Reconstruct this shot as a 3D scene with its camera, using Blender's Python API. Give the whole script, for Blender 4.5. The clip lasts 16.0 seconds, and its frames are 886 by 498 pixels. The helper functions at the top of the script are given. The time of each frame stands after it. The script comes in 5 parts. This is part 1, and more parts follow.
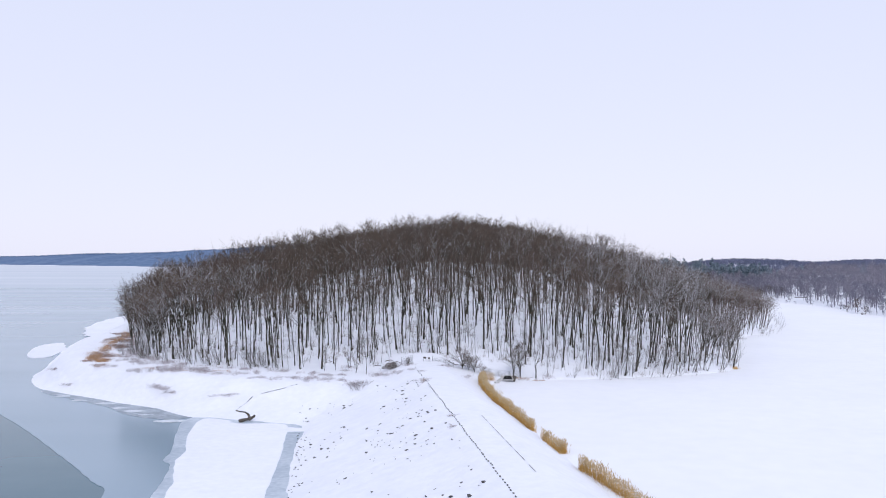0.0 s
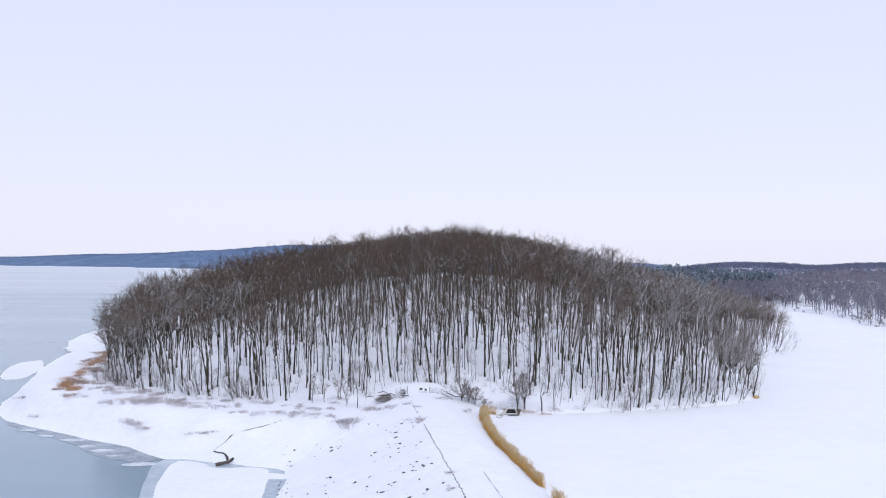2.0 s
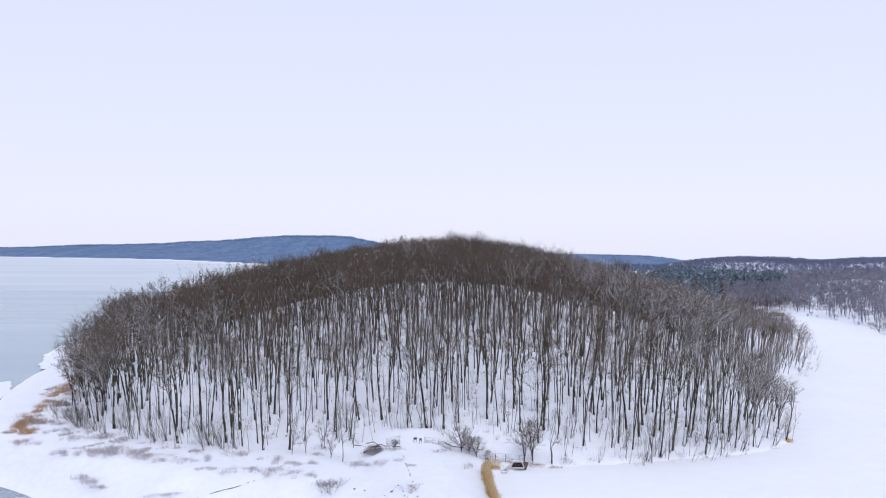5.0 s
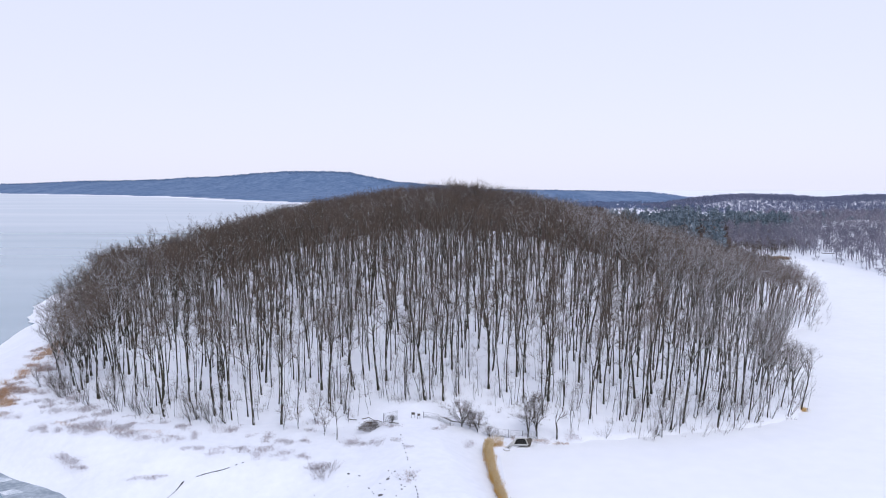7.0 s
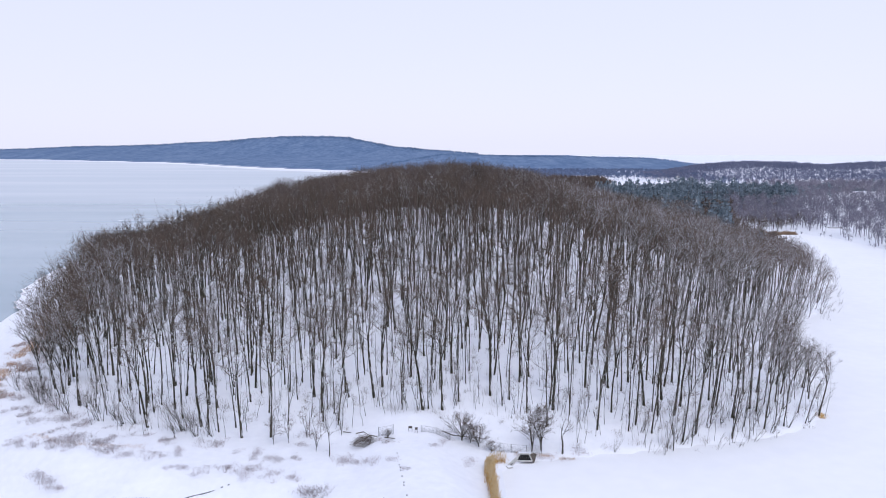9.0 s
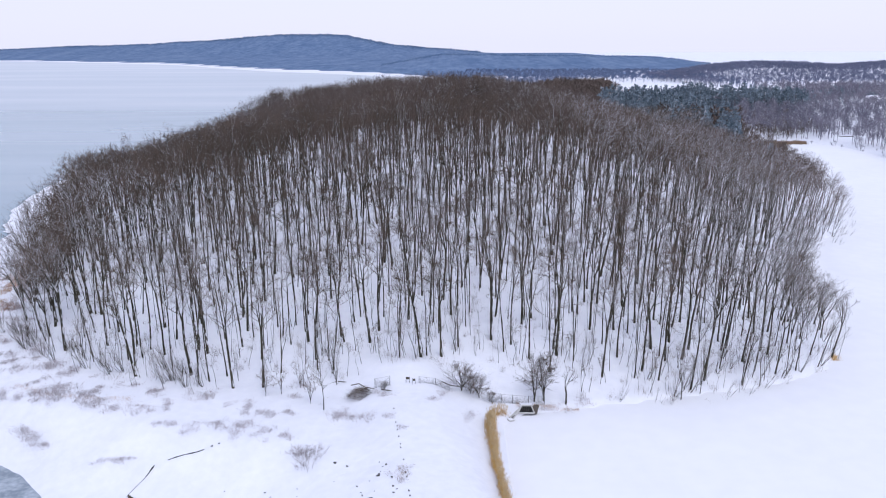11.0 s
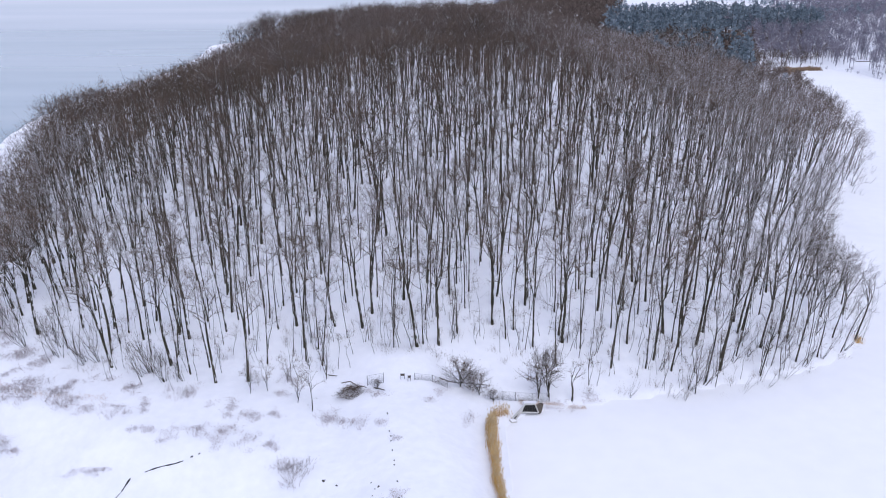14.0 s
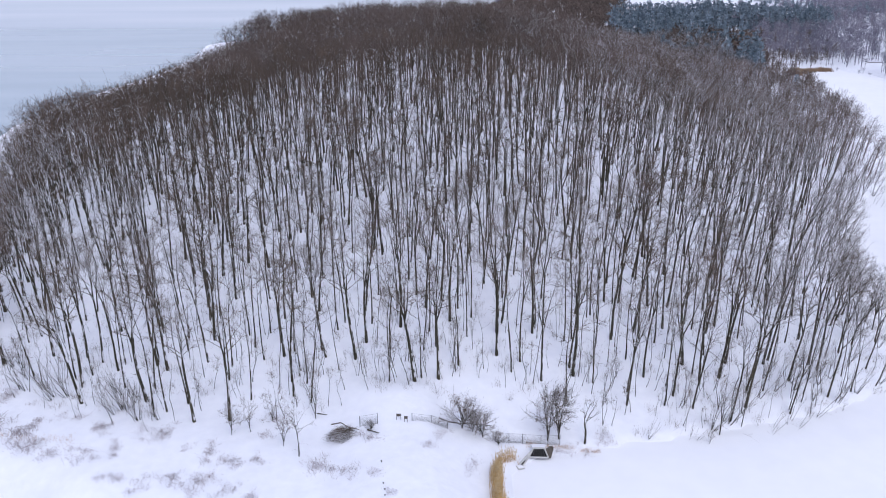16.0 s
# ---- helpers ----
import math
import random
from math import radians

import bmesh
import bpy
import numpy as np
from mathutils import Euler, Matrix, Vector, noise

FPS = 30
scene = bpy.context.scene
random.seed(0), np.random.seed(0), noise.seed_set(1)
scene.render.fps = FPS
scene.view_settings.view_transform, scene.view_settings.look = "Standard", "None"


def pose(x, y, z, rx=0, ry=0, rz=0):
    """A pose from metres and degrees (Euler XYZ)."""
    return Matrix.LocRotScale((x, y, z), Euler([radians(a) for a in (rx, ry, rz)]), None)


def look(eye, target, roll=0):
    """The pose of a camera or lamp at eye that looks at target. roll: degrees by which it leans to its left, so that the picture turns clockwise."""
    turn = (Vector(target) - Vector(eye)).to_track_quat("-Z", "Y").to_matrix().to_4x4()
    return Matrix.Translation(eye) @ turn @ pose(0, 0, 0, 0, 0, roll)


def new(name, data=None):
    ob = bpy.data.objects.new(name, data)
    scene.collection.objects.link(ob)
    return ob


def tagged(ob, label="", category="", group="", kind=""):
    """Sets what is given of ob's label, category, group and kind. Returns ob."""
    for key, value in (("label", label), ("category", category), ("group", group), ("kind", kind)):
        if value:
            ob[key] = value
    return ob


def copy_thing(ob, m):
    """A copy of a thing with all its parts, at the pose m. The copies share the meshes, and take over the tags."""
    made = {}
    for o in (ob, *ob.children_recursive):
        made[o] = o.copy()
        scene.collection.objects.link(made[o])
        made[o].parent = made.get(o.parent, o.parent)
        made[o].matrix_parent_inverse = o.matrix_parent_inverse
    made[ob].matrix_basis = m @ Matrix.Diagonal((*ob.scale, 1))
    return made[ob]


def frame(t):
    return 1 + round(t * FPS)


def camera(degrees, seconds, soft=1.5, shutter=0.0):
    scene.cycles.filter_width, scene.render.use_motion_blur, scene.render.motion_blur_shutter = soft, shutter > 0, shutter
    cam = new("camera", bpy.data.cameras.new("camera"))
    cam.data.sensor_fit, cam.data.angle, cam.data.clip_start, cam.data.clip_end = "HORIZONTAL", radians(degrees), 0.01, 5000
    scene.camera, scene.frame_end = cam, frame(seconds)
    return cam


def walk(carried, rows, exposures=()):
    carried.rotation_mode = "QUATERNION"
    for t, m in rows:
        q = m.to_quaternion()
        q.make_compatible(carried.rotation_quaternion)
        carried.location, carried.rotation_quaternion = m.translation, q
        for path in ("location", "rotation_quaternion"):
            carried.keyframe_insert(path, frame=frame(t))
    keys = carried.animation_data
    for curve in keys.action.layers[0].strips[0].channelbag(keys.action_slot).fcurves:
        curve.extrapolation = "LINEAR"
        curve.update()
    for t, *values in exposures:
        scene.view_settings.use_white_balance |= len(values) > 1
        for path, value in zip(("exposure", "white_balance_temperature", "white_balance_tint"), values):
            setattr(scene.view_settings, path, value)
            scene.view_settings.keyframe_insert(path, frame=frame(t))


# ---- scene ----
cam = camera(56.1, 16.0, soft=1.02)
# seconds, place in metres, yaw, pitch and roll in degrees
PATH = [
    (0.0, 0.575, 0.159, 27.658, 0.205, 0.626, -0.178),
    (0.5, 0.600, 4.206, 28.892, 0.178, 0.621, -0.192),
    (1.0, 0.598, 7.950, 30.078, 0.141, 0.624, -0.206),
    (1.5, 0.620, 11.594, 31.295, 0.125, 0.627, -0.210),
    (2.0, 0.675, 14.950, 32.451, 0.120, 0.618, -0.223),
    (2.5, 0.744, 18.699, 33.809, 0.106, 0.619, -0.226),
    (3.0, 0.806, 22.166, 35.104, 0.092, 0.609, -0.239),
    (3.5, 0.801, 25.362, 36.324, 0.079, 0.608, -0.252),
    (4.0, 0.889, 28.908, 37.731, 0.076, 0.585, -0.275),
    (6.5, 1.043, 43.743, 44.334, 0.060, -3.267, -0.146),
    (7.0, 1.077, 46.167, 45.668, 0.049, -4.648, -0.118),
    (7.5, 1.105, 48.997, 47.301, 0.039, -5.380, -0.110),
    (8.0, 1.154, 51.628, 48.716, 0.029, -5.414, -0.112),
    (8.5, 1.167, 54.172, 50.115, 0.029, -5.720, -0.114),
    (9.0, 1.201, 56.371, 51.403, 0.018, -7.127, -0.066),
    (11.5, 1.893, 68.548, 58.486, 0.085, -15.774, 0.266),
    (12.0, 1.949, 70.873, 60.036, 0.064, -17.564, 0.304),
    (12.5, 2.096, 72.961, 61.426, 0.072, -19.206, 0.362),
    (13.0, 2.095, 75.441, 63.159, 0.040, -19.990, 0.370),
    (13.5, 2.156, 77.700, 64.191, 0.037, -20.027, 0.369),
    (14.0, 2.228, 80.241, 64.582, 0.044, -20.036, 0.347),
    (14.5, 2.281, 82.845, 64.629, 0.070, -20.047, 0.325),
    (15.0, 2.295, 86.072, 64.516, 0.095, -20.062, 0.303),
    (15.5, 2.271, 89.214, 64.475, 0.110, -20.108, 0.260),
    (16.0, 2.268, 92.163, 64.536, 0.104, -20.188, 0.308),
]
walk(cam, [(t, pose(x, y, z, 90 + pitch, roll, yaw)) for t, x, y, z, yaw, pitch, roll in PATH],
     [(0.0, 0.0, 6500, 10), (4.0, 0.0, 6450, 10), (9.0, 0.0, 6390, 11), (12.0, 0.0, 6290, 12.5), (16.0, 0.0, 6290, 12.5)])

# ---- world, sun ----
world = bpy.data.worlds.new("overcast_sky")
scene.world = world
world.use_nodes = True
wn, wl = world.node_tree.nodes, world.node_tree.links
wn.clear()
SUN_EL, SUN_AZ = 48.0, 200.0
sky = wn.new("ShaderNodeTexSky")
sky.sky_type, sky.sun_disc = "NISHITA", False
sky.sun_elevation, sky.sun_rotation = radians(SUN_EL), radians(SUN_AZ)
sky_bg = wn.new("ShaderNodeBackground")
sky_bg.inputs["Strength"].default_value = 0.012
wl.new(sky.outputs["Color"], sky_bg.inputs["Color"])
coord = wn.new("ShaderNodeTexCoord")
sep = wn.new("ShaderNodeSeparateXYZ")
wl.new(coord.outputs["Generated"], sep.inputs["Vector"])
ramp = wn.new("ShaderNodeValToRGB")
ramp.color_ramp.elements[0].position, ramp.color_ramp.elements[0].color = 0.0, (0.815, 0.825, 0.985, 1)
ramp.color_ramp.elements[1].position, ramp.color_ramp.elements[1].color = 0.30, (0.735, 0.775, 0.965, 1)
zenith = ramp.color_ramp.elements.new(0.9)
zenith.color = (0.67, 0.735, 0.965, 1)
wl.new(sep.outputs["Z"], ramp.inputs["Fac"])
cloud_bg = wn.new("ShaderNodeBackground")
cloud_bg.inputs["Strength"].default_value = 0.97
wl.new(ramp.outputs["Color"], cloud_bg.inputs["Color"])
both = wn.new("ShaderNodeAddShader")
wl.new(sky_bg.outputs[0], both.inputs[0])
wl.new(cloud_bg.outputs[0], both.inputs[1])
out = wn.new("ShaderNodeOutputWorld")
wl.new(both.outputs[0], out.inputs["Surface"])

sun_data = bpy.data.lights.new("sun", "SUN")
sun_data.energy, sun_data.angle, sun_data.color = 1.15, radians(25), (1.0, 0.98, 0.96)
sun = new("sun", sun_data)
sun.matrix_world = look((60, -140, 200), (0, 0, 0))


# ---- materials ----
def material(name, dark, light, scale=1.0, rough=0.8, bump=0.0, bump_scale=8.0, spec=0.3, fine=6.0, stretch=None, low=0.35, high=0.65, snow=0.0):
    """A surface between two colours, with noise at two scales and fine relief, in metres."""
    m = bpy.data.materials.new(name)
    m.use_nodes = True
    n, l = m.node_tree.nodes, m.node_tree.links
    bsdf = n["Principled BSDF"]
    geo = n.new("ShaderNodeNewGeometry")
    at = geo.outputs["Position"]
    if stretch:
        mp = n.new("ShaderNodeMapping")
        mp.inputs["Scale"].default_value = stretch
        l.new(at, mp.inputs["Vector"])
        at = mp.outputs["Vector"]
    a = n.new("ShaderNodeTexNoise")
    a.inputs["Scale"].default_value, a.inputs["Detail"].default_value = scale, 4
    b = n.new("ShaderNodeTexNoise")
    b.inputs["Scale"].default_value, b.inputs["Detail"].default_value = scale * fine, 3
    l.new(at, a.inputs["Vector"])
    l.new(at, b.inputs["Vector"])
    mixv = n.new("ShaderNodeMath")
    mixv.operation = "MULTIPLY_ADD"
    l.new(b.outputs["Fac"], mixv.inputs[0])
    mixv.inputs[1].default_value = 0.5
    half = n.new("ShaderNodeMath")
    half.operation = "MULTIPLY"
    half.inputs[1].default_value = 0.5
    l.new(a.outputs["Fac"], half.inputs[0])
    l.new(half.outputs[0], mixv.inputs[2])
    r = n.new("ShaderNodeValToRGB")
    r.color_ramp.elements[0].position, r.color_ramp.elements[0].color = low, (*dark, 1)
    r.color_ramp.elements[1].position, r.color_ramp.elements[1].color = high, (*light, 1)
    l.new(mixv.outputs[0], r.inputs["Fac"])
    colour = r.outputs["Color"]
    if snow:
        # snow that has settled on the upper side of limbs, in patches
        xyz, up, patch, both = n.new("ShaderNodeSeparateXYZ"), n.new("ShaderNodeMapRange"), n.new("ShaderNodeMapRange"), n.new("ShaderNodeMath")
        l.new(geo.outputs["Normal"], xyz.inputs["Vector"])
        up.inputs["From Min"].default_value, up.inputs["From Max"].default_value = 0.25, 0.6
        l.new(xyz.outputs["Z"], up.inputs["Value"])
        wind, side, most = n.new("ShaderNodeVectorMath"), n.new("ShaderNodeMapRange"), n.new("ShaderNodeMath")
        wind.operation, wind.inputs[1].default_value = "DOT_PRODUCT", (0.85, -0.45, 0.25)
        l.new(geo.outputs["Normal"], wind.inputs[0])
        side.inputs["From Min"].default_value, side.inputs["From Max"].default_value = 0.62, 0.82
        side.inputs["To Max"].default_value = 0.9
        l.new(wind.outputs["Value"], side.inputs["Value"])
        most.operation = "MAXIMUM"
        l.new(up.outputs["Result"], most.inputs[0])
        l.new(side.outputs["Result"], most.inputs[1])
        dots = n.new("ShaderNodeTexNoise")
        dots.inputs["Scale"].default_value, dots.inputs["Detail"].default_value = 0.9, 3
        l.new(geo.outputs["Position"], dots.inputs["Vector"])
        patch.inputs["From Min"].default_value, patch.inputs["From Max"].default_value = 0.62 - snow * 0.3, 0.70 - snow * 0.3
        l.new(dots.outputs["Fac"], patch.inputs["Value"])
        both.operation = "MULTIPLY"
        l.new(most.outputs[0], both.inputs[0])
        l.new(patch.outputs["Result"], both.inputs[1])
        mix = n.new("ShaderNodeMix")
        mix.data_type = "RGBA"
        l.new(both.outputs[0], mix.inputs["Factor"])
        l.new(colour, mix.inputs["A"])
        mix.inputs["B"].default_value = (0.82, 0.82, 0.85, 1)
        colour = mix.outputs["Result"]
    l.new(colour, bsdf.inputs["Base Color"])
    bsdf.inputs["Roughness"].default_value = rough
    bsdf.inputs["Specular IOR Level"].default_value = spec
    if bump:
        c = n.new("ShaderNodeTexNoise")
        c.inputs["Scale"].default_value, c.inputs["Detail"].default_value = bump_scale, 4
        l.new(at, c.inputs["Vector"])
        bp = n.new("ShaderNodeBump")
        bp.inputs["Strength"].default_value, bp.inputs["Distance"].default_value = 1.0, bump
        l.new(c.outputs["Fac"], bp.inputs["Height"])
        l.new(bp.outputs["Normal"], bsdf.inputs["Normal"])
    return m


SNOW = material("snow", (0.784, 0.796, 0.846), (0.852, 0.861, 0.900), 0.12, 0.7, 0.25, 0.45, 0.2)
POND_SNOW = material("smooth_pond_snow", (0.825, 0.832, 0.862), (0.868, 0.872, 0.892), 0.05, 0.7, 0.03, 0.25, 0.2)
ICE = material("thin_grey_ice", (0.192, 0.284, 0.346), (0.268, 0.358, 0.428), 0.008, 0.14, 0.0, 0.5, 0.5, fine=2.5, stretch=(0.35, 1.0, 1.0))


def lake_ice(m):
    """Thin bare ice near the shores, more and more dusted with wind-streaked snow out on the lake."""
    n, l = m.node_tree.nodes, m.node_tree.links
    bsdf, geo = n["Principled BSDF"], n.new("ShaderNodeNewGeometry")
    xyz, far, cover, streak, drift, add, mp = n.new("ShaderNodeSeparateXYZ"), n.new("ShaderNodeMapRange"), n.new("ShaderNodeValToRGB"), n.new("ShaderNodeTexNoise"), n.new("ShaderNodeMapRange"), n.new("ShaderNodeMath"), n.new("ShaderNodeMapping")
    l.new(geo.outputs["Position"], xyz.inputs["Vector"])
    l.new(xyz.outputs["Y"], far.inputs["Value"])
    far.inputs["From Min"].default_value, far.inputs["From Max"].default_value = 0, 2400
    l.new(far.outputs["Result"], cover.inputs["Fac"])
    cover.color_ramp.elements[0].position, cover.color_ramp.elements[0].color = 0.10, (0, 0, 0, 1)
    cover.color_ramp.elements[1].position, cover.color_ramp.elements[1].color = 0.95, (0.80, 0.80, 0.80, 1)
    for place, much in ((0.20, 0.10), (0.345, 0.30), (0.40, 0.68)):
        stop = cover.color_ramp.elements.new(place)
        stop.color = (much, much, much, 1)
    mp.inputs["Scale"].default_value, mp.inputs["Rotation"].default_value = (0.16, 1.0, 1.0), (0, 0, radians(8))
    l.new(geo.outputs["Position"], mp.inputs["Vector"])
    streak.inputs["Scale"].default_value, streak.inputs["Detail"].default_value = 0.009, 3
    l.new(mp.outputs["Vector"], streak.inputs["Vector"])
    l.new(streak.outputs["Fac"], drift.inputs["Value"])
    drift.inputs["From Min"].default_value, drift.inputs["From Max"].default_value = 0.3, 0.7
    drift.inputs["To Min"].default_value, drift.inputs["To Max"].default_value = -0.24, 0.24
    add.operation, add.use_clamp = "ADD", True
    l.new(cover.outputs["Color"], add.inputs[0])
    l.new(drift.outputs["Result"], add.inputs[1])
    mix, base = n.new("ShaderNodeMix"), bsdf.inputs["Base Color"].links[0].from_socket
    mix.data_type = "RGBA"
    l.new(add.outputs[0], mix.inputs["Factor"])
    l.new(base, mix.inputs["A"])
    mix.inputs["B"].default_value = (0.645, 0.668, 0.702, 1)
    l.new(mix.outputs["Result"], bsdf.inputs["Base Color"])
    gloss = n.new("ShaderNodeMapRange")
    gloss.inputs["To Min"].default_value, gloss.inputs["To Max"].default_value = 0.2, 0.5
    l.new(add.outputs[0], gloss.inputs["Value"])
    l.new(gloss.outputs["Result"], bsdf.inputs["Roughness"])


lake_ice(ICE)
PALE_ICE = material("pale_ice", (0.345, 0.415, 0.480), (0.55, 0.605, 0.660), 0.16, 0.35, 0.01, 1.0, 0.4, low=0.38, high=0.64)
GREY_ICE = material("grey_inlet_ice", (0.20, 0.245, 0.285), (0.46, 0.51, 0.56), 0.22, 0.4, 0.01, 1.0, 0.4, low=0.40, high=0.66)
ROTTEN_ICE = material("rotten_white_ice", (0.42, 0.475, 0.525), (0.78, 0.80, 0.83), 0.5, 0.5, 0.01, 1.0, 0.3)
SOIL = material("bare_bank_soil", (0.045, 0.034, 0.020), (0.125, 0.095, 0.058), 2.0, 0.95, 0.03, 8)
WATER = material("open_water", (0.050, 0.120, 0.152), (0.066, 0.138, 0.170), 0.02, 0.10, 0.0, 1.2, 0.22)
BARK = material("tree_bark", (0.022, 0.020, 0.014), (0.078, 0.070, 0.048), 0.35, 0.9, 0.02, 12, 0.2, stretch=(3, 3, 0.6), snow=0.36)
TWIG = material("brown_twigs", (0.081, 0.064, 0.049), (0.183, 0.131, 0.102), 0.045, 0.9)
LIMB = material("brown_limbs", (0.052, 0.043, 0.032), (0.129, 0.097, 0.074), 0.06, 0.9)
CANOPY = material("brown_tree_tops", (0.075, 0.061, 0.050), (0.157, 0.118, 0.101), 0.03, 0.92)
SNOW_TWIG = material("snow_dusted_twigs", (0.34, 0.33, 0.34), (0.70, 0.69, 0.71), 0.3, 0.9)
# Needle green drawn towards pale blue, with haze put into the colour.
PINE = material("haze_paled_pine_needles", (0.094, 0.138, 0.168), (0.310, 0.375, 0.430), 0.12, 0.9, low=0.36, high=0.64, fine=3.0)
# Distance haze is painted in: bare woodland given a blue base colour.
FAR_WOOD = material("far_haze_blue_woodland", (0.078, 0.138, 0.250), (0.160, 0.230, 0.350), 0.016, 0.95, 4.0, 0.02, 0.2, low=0.36, high=0.70, fine=4.0, stretch=(1.0, 0.22, 3.0))
WEED = material("dead_weed_stalks", (0.235, 0.190, 0.200), (0.47, 0.40, 0.415), 0.4, 0.9)
RUSSET = material("russet_brush", (0.24, 0.135, 0.092), (0.42, 0.27, 0.20), 0.5, 0.9)
# Near-black paint for the shade inside the spillway opening.
DARK_PIT = material("painted_chamber_shade", (0.006, 0.006, 0.006), (0.016, 0.015, 0.014), 2.0, 0.85)
BROWN_REED = material("brown_bay_reed", (0.17, 0.112, 0.074), (0.30, 0.205, 0.135), 0.3, 0.9)
REED = material("dry_reed", (0.40, 0.225, 0.060), (0.72, 0.465, 0.165), 0.9, 0.8)
PLUME = material("reed_plume", (0.42, 0.30, 0.16), (0.62, 0.49, 0.30), 0.8, 0.9)
GRASS = material("dry_grass", (0.34, 0.19, 0.105), (0.50, 0.32, 0.19), 0.6, 0.85)
STONE = material("dark_wet_stone", (0.035, 0.035, 0.036), (0.13, 0.12, 0.115), 2.0, 0.8, 0.02, 8)
TIMBER = material("weathered_timber", (0.05, 0.042, 0.036), (0.14, 0.12, 0.10), 3.0, 0.85, 0.01, 12)
CONCRETE = material("pale_concrete", (0.42, 0.41, 0.39), (0.62, 0.61, 0.60), 1.5, 0.85, 0.01, 10)
DARK_METAL = material("galvanised_wire", (0.10, 0.10, 0.105), (0.17, 0.17, 0.175), 3.0, 0.55)
# Bare twigs again, shifted paler and bluer; the colour stands in for haze.
MID_WOOD = material("haze_paled_bare_twigs", (0.150, 0.153, 0.200), (0.292, 0.270, 0.318), 0.02, 0.95)
RIDGE_WOOD = material("haze_blued_ridge_twigs", (0.132, 0.150, 0.225), (0.202, 0.216, 0.300), 0.02, 0.95)
HAZE_WOOD = material("haze_blued_far_twigs", (0.100, 0.135, 0.225), (0.150, 0.190, 0.290), 0.02, 0.95)
RIVULET = material("dark_stream_water", (0.012, 0.013, 0.012), (0.035, 0.033, 0.028), 1.0, 0.12, 0.01, 6, 0.5)


# ---- small tools ----
def mesh_from(name, verts, faces, mats, index=None, smooth=True):
    """A mesh from arrays of vertices and triangles."""
    verts, faces = np.asarray(verts, dtype=np.float32), np.asarray(faces, dtype=np.int32)
    me = bpy.data.meshes.new(name)
    me.vertices.add(len(verts))
    me.vertices.foreach_set("co", verts.ravel())
    k = faces.shape[1]
    me.loops.add(faces.size)
    me.loops.foreach_set("vertex_index", faces.ravel())
    me.polygons.add(len(faces))
    me.polygons.foreach_set("loop_start", np.arange(0, faces.size, k, dtype=np.int32))
    me.polygons.foreach_set("loop_total", np.full(len(faces), k, dtype=np.int32))
    for m in mats:
        me.materials.append(m)
    if index is not None:
        me.polygons.foreach_set("material_index", np.asarray(index, dtype=np.int32))
    me.polygons.foreach_set("use_smooth", np.full(len(faces), smooth))
    me.update(calc_edges=True)
    return me


def part(name, me, parent, label=""):
    """One mesh object under a thing or a part."""
    ob = new(name, me)
    ob.parent = parent
    if label:
        ob["label"] = label
    return ob


def value_noise(x, y, size, seed=0):
    """Smooth noise of 0 to 1 over the plan, with features of that size."""
    x, y = np.asarray(x, float) / size, np.asarray(y, float) / size
    ix, iy = np.floor(x), np.floor(y)
    fx, fy = x - ix, y - iy
    fx, fy = fx * fx * (3 - 2 * fx), fy * fy * (3 - 2 * fy)

    def h(a, b):
        s = np.sin(a * 127.1 + b * 311.7 + seed * 74.7) * 43758.5453
        return s - np.floor(s)
    return (h(ix, iy) * (1 - fx) + h(ix + 1, iy) * fx) * (1 - fy) + (h(ix, iy + 1) * (1 - fx) + h(ix + 1, iy + 1) * fx) * fy


def smooth(v, a, b):
    t = np.clip((np.asarray(v, float) - a) / (b - a), 0, 1)
    return t * t * (3 - 2 * t)


def curve_through(points, steps=6, closed=False):
    """A smooth line through a few control points."""
    p = [Vector(q) for q in points]
    n, made = len(p), []
    for i in range(n if closed else n - 1):
        a, b, c, d = (p[(i - 1) % n], p[i], p[(i + 1) % n], p[(i + 2) % n]) if closed else (p[max(i - 1, 0)], p[i], p[i + 1], p[min(i + 2, n - 1)])
        for s in range(steps):
            t = s / steps
            made.append(0.5 * (2 * b + (c - a) * t + (2 * a - 5 * b + 4 * c - d) * t * t + (3 * b - a - 3 * c + d) * t ** 3))
    if not closed:
        made.append(p[-1])
    return made


# ---- the lie of the land ----
LAKE = -4.2
WEST_SHORE = [(62, -420), (0, 20), (-16, 90), (-20.6, 110.5), (-23.8, 137), (-25.2, 152), (-28, 160), (-37.8, 162.4), (-45.5, 165.8), (-52.5, 168),
              (-60, 176), (-70.6, 182.2), (-79.8, 188.6), (-96.8, 201), (-107.8, 218), (-113, 235), (-121.5, 260), (-134, 298), (-143, 342), (-141, 400),
              (-137, 460), (-126, 520), (-102, 580), (-62, 640), (-20, 720), (20, 850), (50, 1000), (72, 1200), (58, 1390), (21, 1503), (-78, 1728), (-170, 1865), (-300, 2005), (-400, 2104), (-565, 2330), (-888, 2770), (-1765, 3390), (-2700, 3750), (-4300, 4150)]
EAST_SHORE = [(4300, -420), (900, -420), (420, -100), (290, 160), (228, 330), (211, 398), (207, 430), (217, 462), (219, 506), (208, 537), (192, 536), (181, 502), (166, 440),
              (147, 372), (126, 320), (106, 294), (84, 250), (75, 212), (61, 199), (39, 192), (25, 188.6), (18.5, 187.0), (14.5, 185.8), (11.6, 183.2),
              (10.6, 170), (11, 158), (15.3, 133), (17.5, 119), (19.5, 107), (23.5, 95), (38, 10), (105, -420)]


